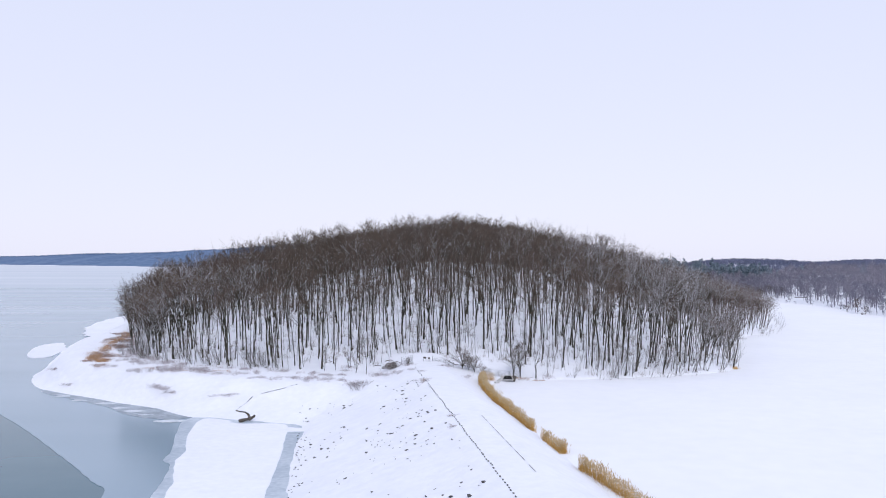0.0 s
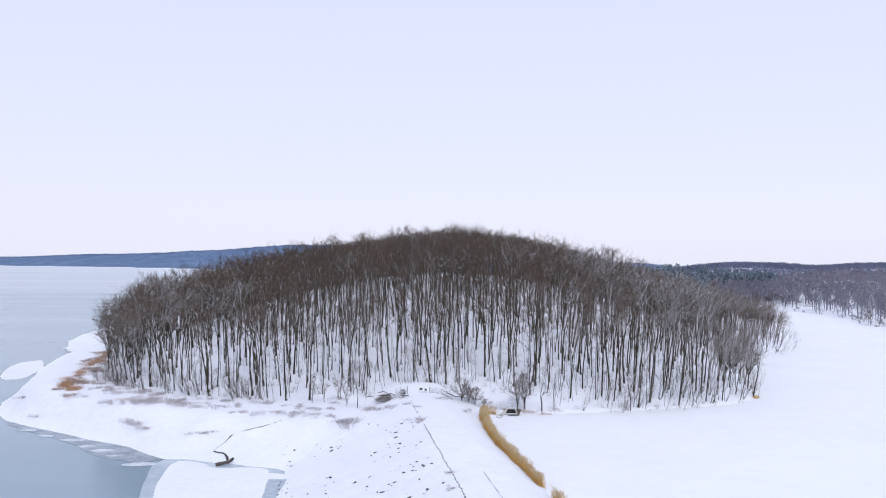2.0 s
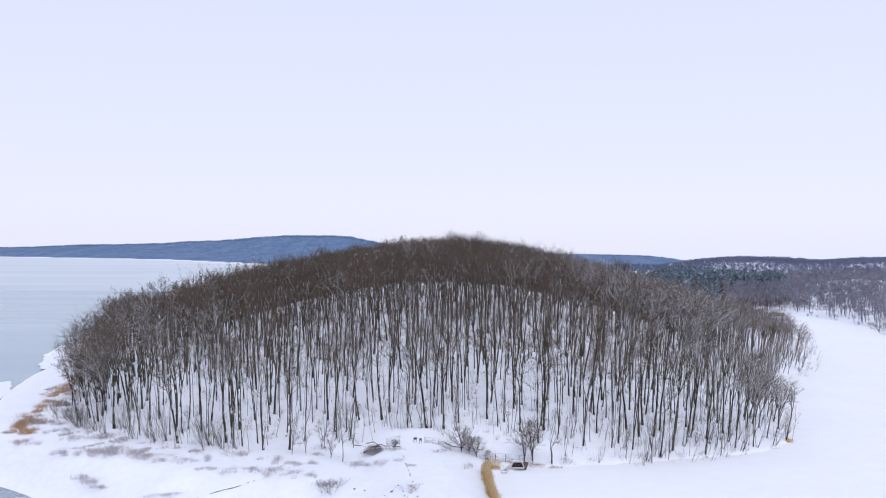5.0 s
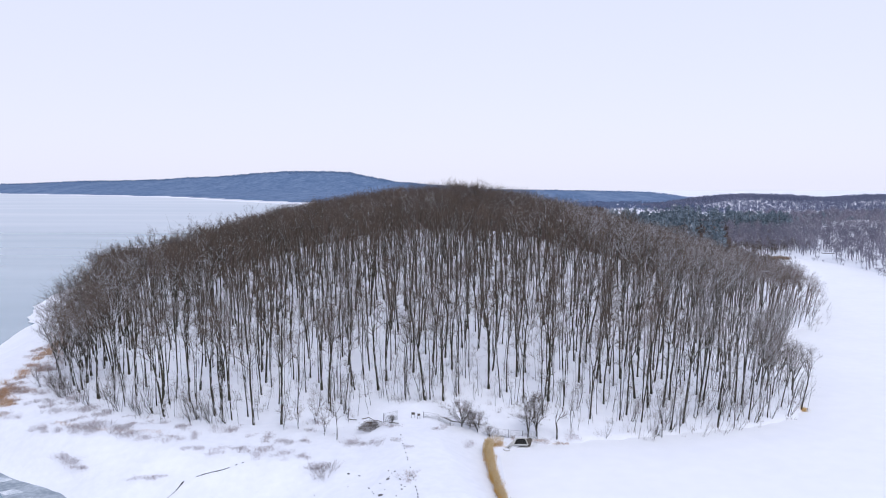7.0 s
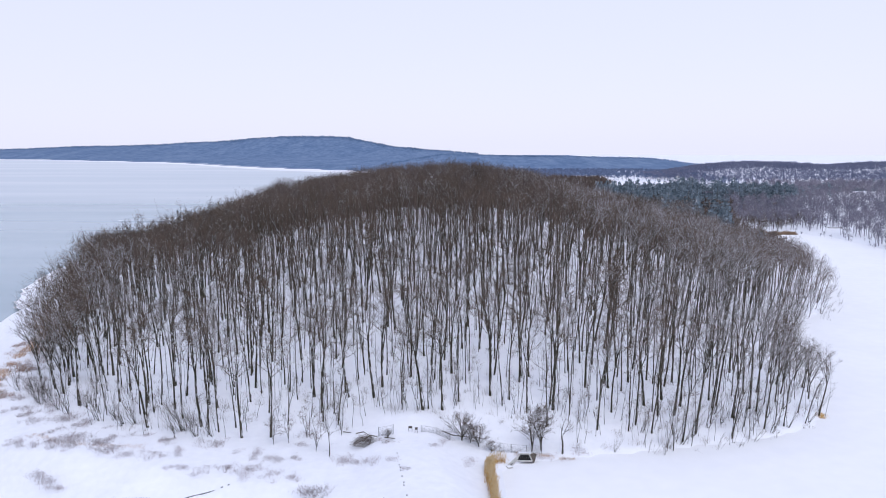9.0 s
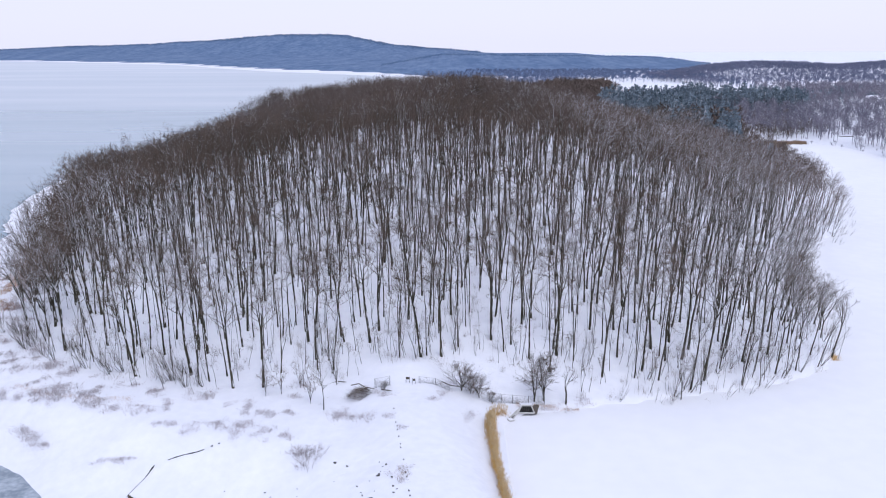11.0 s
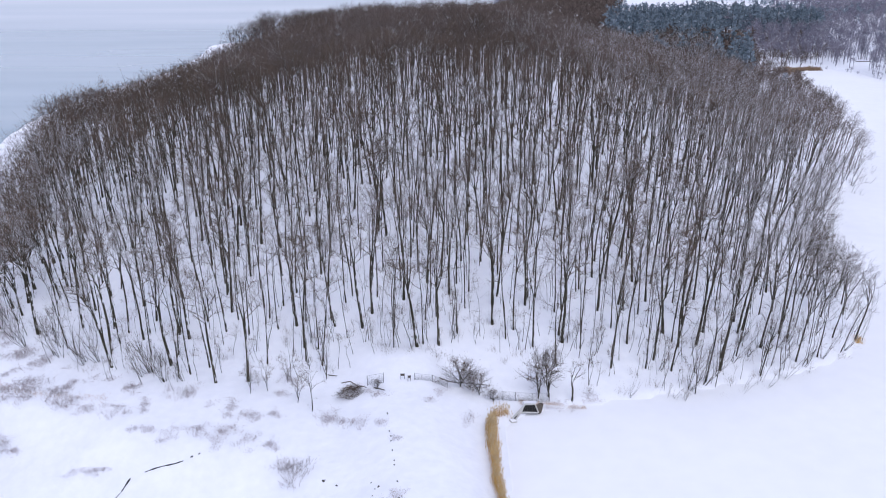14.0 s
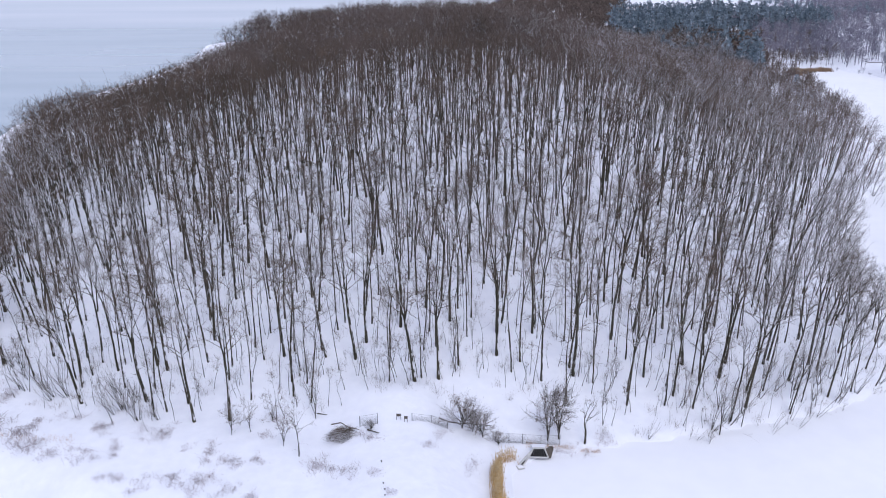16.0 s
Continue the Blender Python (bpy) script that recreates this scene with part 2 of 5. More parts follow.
def shore_line(points):
    return np.array([(q[0], q[1]) for q in curve_through([(a, b, 0) for a, b in points], 3)])


WEST, EAST = shore_line(WEST_SHORE), shore_line(EAST_SHORE)
LAND = np.concatenate([WEST, [(-4300, 4400), (4300, 4400)], EAST])


def line_distance(x, y, line):
    best = np.full(np.shape(x), 1e12)
    for (ax, ay), (bx, by) in zip(line[:-1], line[1:]):
        dx, dy = bx - ax, by - ay
        t = np.clip(((x - ax) * dx + (y - ay) * dy) / (dx * dx + dy * dy + 1e-9), 0, 1)
        best = np.minimum(best, (x - ax - t * dx) ** 2 + (y - ay - t * dy) ** 2)
    return np.sqrt(best)


def on_land(x, y):
    inside = np.zeros(np.shape(x), bool)
    for (ax, ay), (bx, by) in zip(LAND, np.roll(LAND, -1, axis=0)):
        cross = (ay > y) != (by > y)
        inside ^= cross & (x < ax + (y - ay) * (bx - ax) / ((by - ay) if abs(by - ay) > 1e-9 else 1e-9))
    return inside


def road_x(y):
    """The dam road's kerb line on the lake side."""
    return 7.7 - 0.139 * (np.asarray(y, float) - 82.5)


ROAD_WIDE, CREST = 4.6, 4.0


def ground_z(x, y):
    """Height of the snow-covered ground: the lake lies lower than the pond, with the dam between."""
    x, y = np.asarray(x, float), np.asarray(y, float)
    rough = (value_noise(x, y, 5, 3) - 0.5) * 1.3 + (value_noise(x, y, 2.2, 8) - 0.5) * 0.5
    rough = rough * (1 - 0.65 * smooth(-x, 52, 68))
    sign = np.where(on_land(x, y), 1.0, -1.0)
    dw, de = sign * line_distance(x, y, WEST) + rough, sign * line_distance(x, y, EAST) + rough * 0.6
    bank = 9 + 9 * smooth(x, -62, -45) + 9 * smooth(y, 235, 270)
    zw = np.where(dw > 0, LAKE + 0.35 * (1 - np.exp(-np.maximum(dw, 0) / 0.5)) + 5.6 * smooth(dw, 0.3, bank) + 0.3 * smooth(dw, bank, bank + 15), np.maximum(LAKE + dw * 0.4, LAKE - 1.5))
    ze = np.where(de > 0, 0.45 * (1 - np.exp(-np.maximum(de, 0) / 0.8)) + 1.5 * smooth(de, 0.5, 9), np.maximum(de * 0.3, -0.8))
    base = np.minimum(zw, ze)
    u = x - road_x(y)
    dam = np.where(u < 0, CREST + u * 0.335, np.where(u < ROAD_WIDE + 1.6, CREST, CREST - (u - ROAD_WIDE - 1.6) * 0.5))
    dam = np.maximum(dam, np.where(u < 0, LAKE - 1.5, -0.8))
    side = smooth(y, 158, 181)
    land = np.where(sign > 0, np.minimum(np.maximum(base, np.minimum(dam, base + 6 * (1 - smooth(y, 184, 204)))), dam + 50 * side), base)
    land = land + ((value_noise(x, y, 9, 1) - 0.5) * 0.5 + (value_noise(x, y, 3.6, 2) - 0.5) * 0.28) * smooth(np.minimum(dw, de), 0.5, 8) * smooth(np.abs(u - 2.3), 2.6, 5)
    rx, ry = np.where(x < 2, 114, 108), np.where(y < 354, 167, 310)
    rho = np.abs((x - 2) / rx) ** 1.95 + np.abs((y - 354) / ry) ** 1.95
    hill = 24 * np.clip(1 - rho, 0, 1) ** 1.22 * smooth(np.minimum(dw, de), 0, 16)
    inland = smooth(np.minimum(dw, de), 0, 80)
    ridge_a = np.interp(x, [-4300, -2900, -2102, -1351, -1030, -761, -440, -225, -11, 250, 4300], [14, 14, 25, 46, 62, 90, 87, 38, 20, 0, 0]) * np.exp(-((y - 4000) / 480) ** 2)
    ridge_a = ridge_a * (1 + 0.22 * (value_noise(x, y, 190, 31) - 0.5)) + 5 * (value_noise(x, y, 70, 32) - 0.5) * (ridge_a > 6)
    ridge_b = np.interp(x, [-150, -5, 203, 300, 437, 506, 561, 596, 640, 900], [0, 26, 22, 21, 19, 17, 11, 5, 1, 0]) * np.exp(-((y - 2100) / 260) ** 2)
    ridge_c = np.interp(x, [300, 329, 354, 378, 403, 436, 481, 527, 577, 626, 663, 1200, 2500], [0, 0, 4, 9, 13, 16.5, 17, 15, 11, 15, 16.5, 16, 0]) * np.exp(-((y - 1300) / 150) ** 2)
    slope = 9 * np.exp(-((x - 345) / 45) ** 2 - ((y - 725) / 60) ** 2) + 5 * smooth(x, 230, 330) * np.exp(-((y - 650) / 200) ** 2)
    swell = 5.5 * np.exp(-((x - 190) / 75) ** 2 - ((y - 665) / 58) ** 2)
    knoll = 8 * np.exp(-((x + 92) / 24) ** 2 - ((y - 545) / 38) ** 2) * smooth(np.minimum(dw, de), 0, 14)
    return land + hill + knoll + (ridge_a + ridge_b + ridge_c + slope + swell) * inland


def axis(lo, a, b, hi, step, grow):
    """Grid lines: even between a and b, wider and wider outside."""
    v = list(np.arange(a, b + step / 2, step))
    for end, s in ((hi, 1), (lo, -1)):
        g, q = step, (v[-1] if s > 0 else v[0])
        while s * q < s * end:
            g *= grow
            q += s * g
            v = v + [q] if s > 0 else [q] + v
    return np.array(v)


GX, GY = axis(-4200, -150, 130, 4200, 1.5, 1.075), axis(-420, -12, 330, 4350, 1.5, 1.055)
MX, MY = np.meshgrid(GX, GY)
GZ = ground_z(MX, MY)


def snow_z(x, y):
    """Height of the ground sheet at a place."""
    x, y = np.asarray(x, float), np.asarray(y, float)
    i, j = np.clip(np.searchsorted(GX, x) - 1, 0, len(GX) - 2), np.clip(np.searchsorted(GY, y) - 1, 0, len(GY) - 2)
    a, b = (x - GX[i]) / (GX[i + 1] - GX[i]), (y - GY[j]) / (GY[j + 1] - GY[j])
    return (GZ[j, i] * (1 - a) + GZ[j, i + 1] * a) * (1 - b) + (GZ[j + 1, i] * (1 - a) + GZ[j + 1, i + 1] * a) * b


def terrain():
    nx, ny = len(GX), len(GY)
    i = np.arange(nx * ny).reshape(ny, nx)
    quads = np.stack([i[:-1, :-1], i[:-1, 1:], i[1:, 1:], i[1:, :-1]], axis=-1).reshape(-1, 4)
    cy = MY.ravel()[quads].mean(axis=1)
    cx = MX.ravel()[quads].mean(axis=1)
    # Far faces carry the woodland colour with the blue haze mixed in.
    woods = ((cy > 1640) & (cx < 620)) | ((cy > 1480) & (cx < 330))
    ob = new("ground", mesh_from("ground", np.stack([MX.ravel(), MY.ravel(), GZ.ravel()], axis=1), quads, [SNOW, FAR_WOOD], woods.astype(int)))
    return tagged(ob, "snow-covered ground with a wooded hill and far shores", "ground", kind="structure")


terrain()


def sheet(name, outline, z, thick, mat, label, category):
    """A flat sheet of ice, water or snow."""
    bm = bmesh.new()
    face = bm.faces.new([bm.verts.new((q[0], q[1], z)) for q in outline])
    face.normal_update()
    if face.normal.z < 0:
        face.normal_flip()
    if thick:
        made = bmesh.ops.extrude_face_region(bm, geom=[face])
        for v in made["geom"]:
            if isinstance(v, bmesh.types.BMVert):
                v.co.z -= thick
        bmesh.ops.recalc_face_normals(bm, faces=bm.faces)
    bmesh.ops.triangulate(bm, faces=bm.faces)
    me = bpy.data.meshes.new(name)
    bm.to_mesh(me)
    bm.free()
    me.materials.append(mat)
    return tagged(new(name, me), label, category, kind="structure")


def ragged(points, steps, amount, closed=True):
    line = curve_through([(a, b, 0) for a, b in points], steps, closed)
    return [(q.x + random.uniform(-1, 1) * amount, q.y + random.uniform(-1, 1) * amount) for q in line]


LAKE_END = [(60, -420), (20, 60), (0, 150), (-60, 260), (-60, 500), (60, 640), (150, 1000), (150, 1560), (-60, 2200), (-200, 4100), (-4200, 4300)]
sheet("water_lake", [(-4200, -420), *LAKE_END], LAKE - 0.14, 0, WATER, "dark open lake water beside the thin ice", "water")
edge = ragged([(-1500, 1500), (-700, 880), (-260, 380), (-150, 238), (-110, 191), (-90, 169), (-74, 150), (-62, 134.8), (-50, 119), (-44.8, 110), (-38, 70), (-12, -100), (40, -420)], 8, 0.12, False)
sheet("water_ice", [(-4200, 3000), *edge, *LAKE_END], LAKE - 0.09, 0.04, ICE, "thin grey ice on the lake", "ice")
band = ragged([(-36, 96), (-38.5, 110), (-39.8, 119), (-41.7, 128), (-43.8, 131), (-44.6, 137), (-47.9, 150), (-50.5, 163), (-46, 167), (-30, 162), (-24, 150), (-20, 110), (-14, 80), (-22, 60), (-33, 70)], 6, 0.11)
sheet("water_pale_ice", band, LAKE - 0.05, 0.03, PALE_ICE, "pale refrozen ice round the snow shelf", "ice")
shelf = ragged([(-23.2, 110), (-24.8, 123), (-26.3, 137), (-28.7, 154), (-30.5, 159.4), (-38.5, 161), (-47, 164.5), (-45.8, 150), (-42.2, 137), (-41.6, 130), (-38, 118), (-36.6, 110), (-33, 95), (-27, 60), (-14, 60), (-19, 90)], 6, 0.13)
sheet("snow_shelf", shelf, LAKE + 0.02, 0.12, SNOW, "snow-covered ice shelf along the dam", "ice")
sheet("snow_floe", ragged([(-137.7, 275), (-143, 290), (-145, 302), (-141.5, 308), (-135, 297), (-129, 281), (-126, 265), (-131, 263)], 5, 0.5), LAKE + 0.02, 0.12, SNOW, "snow-covered ice floe off the point", "ice")
sheet("snow_floe", ragged([(-56, 161.5), (-52.5, 160.8), (-50, 162.5), (-52, 163.6), (-55, 163.2)], 5, 0.12), LAKE + 0.0, 0.06, ROTTEN_ICE, "small snowy floe in the inlet", "ice")
sheet("water_pale_ice", ragged([(-66, 171), (-60, 166), (-54, 164), (-50, 166.5), (-53, 170), (-62, 179), (-74, 187.5), (-92, 201), (-95, 197), (-82, 186), (-72, 178)], 6, 0.2), LAKE - 0.052, 0.03, GREY_ICE, "broken grey ice along the shore", "ice")
for fx, fy, fr in ((-54, 162.2, 1.5), (-60, 168.6, 1.2), (-64, 172.5, 1.8), (-68.5, 176, 1.3), (-74, 181.5, 1.9), (-80.5, 185.2, 1.4), (-87, 190.5, 1.7)):
    ring = [(fx + fr * random.uniform(0.6, 1.3) * math.cos(k * 0.785) * 1.3, fy + fr * random.uniform(0.4, 0.9) * math.sin(k * 0.785)) for k in range(8)]
    sheet("snow_floe", ragged(ring, 3, 0.08), LAKE - 0.01, 0.05, ROTTEN_ICE, "thin snowy plate frozen into the shore ice", "ice")
sheet("snow_floe", ragged([(-31.5, 155.6), (-28.5, 156.4), (-25.4, 155.2), (-24.8, 153.2), (-27.5, 152.6), (-31, 153.2)], 5, 0.12), LAKE + 0.035, 0.1, SNOW, "snow bridge between two patches of bare ice", "ice")
sheet("water_pale_ice", ragged([(-41.2, 161.3), (-38.6, 159.9), (-35.2, 160.1), (-34.4, 161.1), (-36.4, 162.3), (-39.8, 162.5)], 5, 0.1), LAKE + 0.03, 0.02, PALE_ICE, "grey ice melted clear round the driftwood", "ice")
far_shore = [q for q in WEST[WEST[:, 1].searchsorted(1440):] if q[1] < 4000]
sheet("snow_far_shore", [tuple(q) for q in far_shore] + [(q[0] + 20, q[1] - 105 - 95 * smooth(q[1], 1450, 1800)) for q in far_shore[::-1]], LAKE + 0.1, 0, SNOW, "snow-covered ice along the far shore", "ice")
west_ice = ragged([(-142, 335), (-156, 360), (-168, 400), (-173, 445), (-170, 500), (-163, 545), (-159, 600), (-163, 660), (-168, 720), (-120, 740), (-60, 660), (-90, 590), (-120, 500), (-128, 430), (-130, 370)], 8, 1.0)
sheet("snow_west_shore", west_ice, LAKE + 0.06, 0, SNOW, "snow-covered shore ice behind the wooded hill", "ice")
sheet("water_pond", [(-2, 205), (2, 120), (18, 40), (80, -420), (4200, -420), (4200, -350), (900, -250), (520, 0), (320, 500), (230, 620), (120, 520), (60, 260)], 0.02, 0, POND_SNOW, "smooth snow on the frozen pond", "snow")


# ---- trees ----
class Wood:
    """Gathers tapered tubes and twigs as arrays of vertices and triangles."""

    def __init__(self):
        self.v, self.f, self.m, self.n = [], [], [], 0

    def tube(self, pts, radii, sides, mat):
        pts = np.asarray(pts, float)
        k = len(pts)
        way = np.gradient(pts, axis=0)
        way /= np.linalg.norm(way, axis=1)[:, None] + 1e-9
        ref = np.where(np.abs(way[:, 2:3]) > 0.8, [[1.0, 0, 0]], [[0, 0, 1.0]])
        a = np.cross(way, ref)
        a /= np.linalg.norm(a, axis=1)[:, None] + 1e-9
        b = np.cross(way, a)
        ang = np.arange(sides) * 2 * math.pi / sides
        ring = pts[:, None] + np.asarray(radii)[:, None, None] * (a[:, None] * np.cos(ang)[None, :, None] + b[:, None] * np.sin(ang)[None, :, None])
        self.v.append(ring.reshape(-1, 3))
        i = np.arange(k * sides).reshape(k, sides) + self.n
        j = np.roll(i, -1, axis=1)
        q = np.stack([i[:-1], j[:-1], j[1:], i[1:]], axis=-1).reshape(-1, 4)
        t = np.concatenate([q[:, [0, 1, 2]], q[:, [0, 2, 3]]])
        self.f.append(t)
        self.m.append(np.full(len(t), mat))
        self.n += k * sides

    def twigs(self, start, way, width, mat):
        """Thin three-sided spikes."""
        start, way = np.asarray(start, float), np.asarray(way, float)
        c = len(start)
        u = way / (np.linalg.norm(way, axis=1)[:, None] + 1e-9)
        a = np.cross(u, np.where(np.abs(u[:, 2:3]) > 0.8, [[1.0, 0, 0]], [[0, 0, 1.0]]))
        a /= np.linalg.norm(a, axis=1)[:, None] + 1e-9
        b = np.cross(u, a)
        w = np.asarray(width, float).reshape(-1, 1)
        v = np.stack([start + a * w, start - 0.5 * a * w + 0.87 * b * w, start - 0.5 * a * w - 0.87 * b * w, start + way], axis=1)
        self.v.append(v.reshape(-1, 3))
        o = np.arange(c)[:, None] * 4 + self.n
        self.f.append(np.concatenate([o + [0, 1, 3], o + [1, 2, 3], o + [2, 0, 3]]))
        mat = np.broadcast_to(np.asarray(mat), (c,))
        self.m.append(np.tile(mat, 3))
        self.n += 4 * c

    def wisps(self, start, way, width, mat):
        """Fine flat slivers, each turned its own way about its line."""
        start, way = np.asarray(start, float), np.asarray(way, float)
        c = len(start)
        side = np.cross(way, np.random.default_rng(c).normal(0, 1, (c, 3)))
        side *= np.broadcast_to(np.asarray(width, float), (c,))[:, None] / (np.linalg.norm(side, axis=1)[:, None] + 1e-9)
        self.v.append(np.stack([start + side, start - side, start + way], axis=1).reshape(-1, 3))
        self.f.append(np.arange(c * 3).reshape(c, 3) + self.n)
        self.m.append(np.broadcast_to(np.asarray(mat), (c,)))
        self.n += 3 * c

    def arrays(self):
        if not self.v:
            return np.zeros((0, 3)), np.zeros((0, 3), int), np.zeros(0, int)
        return np.concatenate(self.v), np.concatenate(self.f), np.concatenate(self.m)


def bent(rng, start, way, length, steps, lift, wander):
    """A wandering line that starts along way and turns upward by lift."""
    p, w = np.array(start, float), np.array(way, float) / np.linalg.norm(way)
    pts = [p]
    for _ in range(steps):
        w = w + [0, 0, lift] + rng.normal(0, wander, 3)
        w /= np.linalg.norm(w)
        p = p + w * length / steps
        pts.append(p)
    return np.array(pts)


def bare_tree(seed, height, girth, fork, leaders, primaries, secondaries, twigs, twig_wide, snowy, spread=1.0, sides=6, steps=4, reach=1.2, rise=1.0, crook=0.03):
    """A leafless tree as three bodies: trunk with its leaders, limbs, twigs. fork: where it divides, as a share of the height."""
    rng = np.random.default_rng(seed)
    trunk, limbs, fine = Wood(), Wood(), Wood()
    n = max(2, steps)
    hf = height * fork
    stem = bent(rng, (0, 0, -0.4), (rng.normal(0, 0.03), rng.normal(0, 0.03), 1.0), hf + 0.4, n, 0.05, crook)
    rad = np.linspace(girth, girth * 0.72, n + 1)
    rad[0] *= 1.3
    trunk.tube(stem, rad, sides, 0)
    starts, ways, wides, mats = [], [], [], []

    def sprout(line, count, far, low=0.2):
        k = len(line) - 1
        for _ in range(count):
            q = rng.uniform(low, 1.0) * k
            i = min(int(q), k - 1)
            d = line[i + 1] - line[i]
            p = line[i] + d * (q - i)
            d = d / np.linalg.norm(d) * 0.7 + rng.normal(0, 0.62, 3) + [0, 0, 0.12]
            starts.append(p)
            ways.append(d / np.linalg.norm(d) * far * rng.uniform(0.6, 1.3))
            wides.append(twig_wide * rng.uniform(0.8, 1.2))
            mats.append(1 if rng.random() < snowy * 0.72 else 0)

    def branch(line, t, thick, length, out):
        k = len(line) - 1
        i = min(int(t * k), k - 1)
        d = line[i + 1] - line[i]
        p = line[i] + d * (t * k - i)
        d = d / np.linalg.norm(d)
        a = rng.uniform(0, 6.28)
        d = d * rng.uniform(0.45, 1.1) + np.array([math.cos(a), math.sin(a), 0.1]) * 0.78 / rise + out
        made = bent(rng, p, d, length, steps - 1 if steps > 2 else 2, 0.09 * rise, 0.19)
        laden = rng.random() < (snowy - 0.08) * 1.3
        limbs.tube(made, np.linspace(thick, thick * 0.25, len(made)) * (1.4 if laden else 1.0), 3, 1 if laden else 0)
        return made
    turn = rng.uniform(0, 6.28)
    for i in range(leaders):
        turn += 6.28 / leaders + rng.normal(0, 0.35)
        tilt = rng.uniform(0.06, 0.24) * spread if leaders > 1 else 0.03
        out = np.array([math.cos(turn), math.sin(turn), 0.0])
        top = (height - hf) * rng.uniform(0.82, 0.98)
        start = stem[-1] if i == 0 else stem[-1] - (stem[-1] - stem[-2]) * rng.uniform(0, 0.7)
        line = bent(rng, start, out * tilt + [0, 0, 1.0], top, n, 0.03, 0.05 + crook)
        r0 = girth * (0.62 if leaders > 1 else 0.72)
        trunk.tube(line, r0 * (0.08 + 0.92 * np.linspace(1, 0, n + 1) ** 1.25), max(3, sides - 1), 0)
        sprout(line, twigs * 2, reach, 0.45)
        for j in range(primaries):
            t = 0.12 + 0.83 * (j + rng.uniform(0, 1)) / primaries
            length = min(height * rng.uniform(0.15, 0.25) * (1.1 - 0.55 * t) * spread, (height - hf) * (1.12 - t))
            thick = min(r0 * (1 - 0.8 * t) * 0.6, 0.011 * length + 0.02)
            limb = branch(line, min(t, 0.97), thick, length, out * 0.35)
            sprout(limb, twigs, reach)
            for _ in range(secondaries):
                sub = branch(limb, rng.uniform(0.25, 0.9), thick * 0.5, length * rng.uniform(0.4, 0.65), out * 0.15)
                sprout(sub, twigs, reach)
    for _ in range(2 if sides > 4 else 0):
        low = branch(stem, rng.uniform(0.45, 0.95), girth * 0.16, height * 0.09, np.zeros(3))
        sprout(low, 2, 0.8)
    fine.wisps(starts, ways, wides, mats)
    return trunk, limbs, fine


def tree_bodies(seed, **k):
    """The bodies of a bare tree; twigs that would stand out above the rounded crown are left off."""
    trunk, limbs, fine = [w.arrays() for w in bare_tree(seed, **k)]
    v = fine[0].reshape(-1, 3, 3)
    tip = v[:, 2]
    q = np.hypot(tip[:, 0], tip[:, 1]) / (k["height"] * 0.3)
    keep = tip[:, 2] < k["height"] * (1.0 - 0.26 * np.minimum(q, 1.5) ** 2)
    v = v[keep].reshape(-1, 3)
    return [trunk, limbs, (v, np.arange(len(v)).reshape(-1, 3), fine[2][keep])]


def joined(parts):
    v, f, m, n = [], [], [], 0
    for a, b, c in parts:
        v.append(a), f.append(b + n), m.append(c)
        n += len(a)
    return np.concatenate(v), np.concatenate(f), np.concatenate(m)


def scattered(name, kinds, places, mats, label, category):
    """Many plants in one mesh: places are rows of x, y, z, turn, size, kind and, for some, the lean as a slope in x and y."""
    v, f, m, n = [], [], [], 0
    for x, y, z, a, s, k, *lean in places:
        V, T, M = kinds[int(k)]
        c, q = math.cos(a), math.sin(a)
        W = np.empty((len(V), 3), np.float32)
        W[:, 0] = (V[:, 0] * c - V[:, 1] * q) * s + x
        W[:, 1] = (V[:, 0] * q + V[:, 1] * c) * s + y
        if lean:
            W[:, 0] += V[:, 2] * s * lean[0]
            W[:, 1] += V[:, 2] * s * lean[1]
        W[:, 2] = V[:, 2] * s + z
        v.append(W), f.append(T + n), m.append(M)
        n += len(V)
    return tagged(new(name, mesh_from(name, np.concatenate(v), np.concatenate(f), mats, np.concatenate(m))), label, category, kind="stuff")


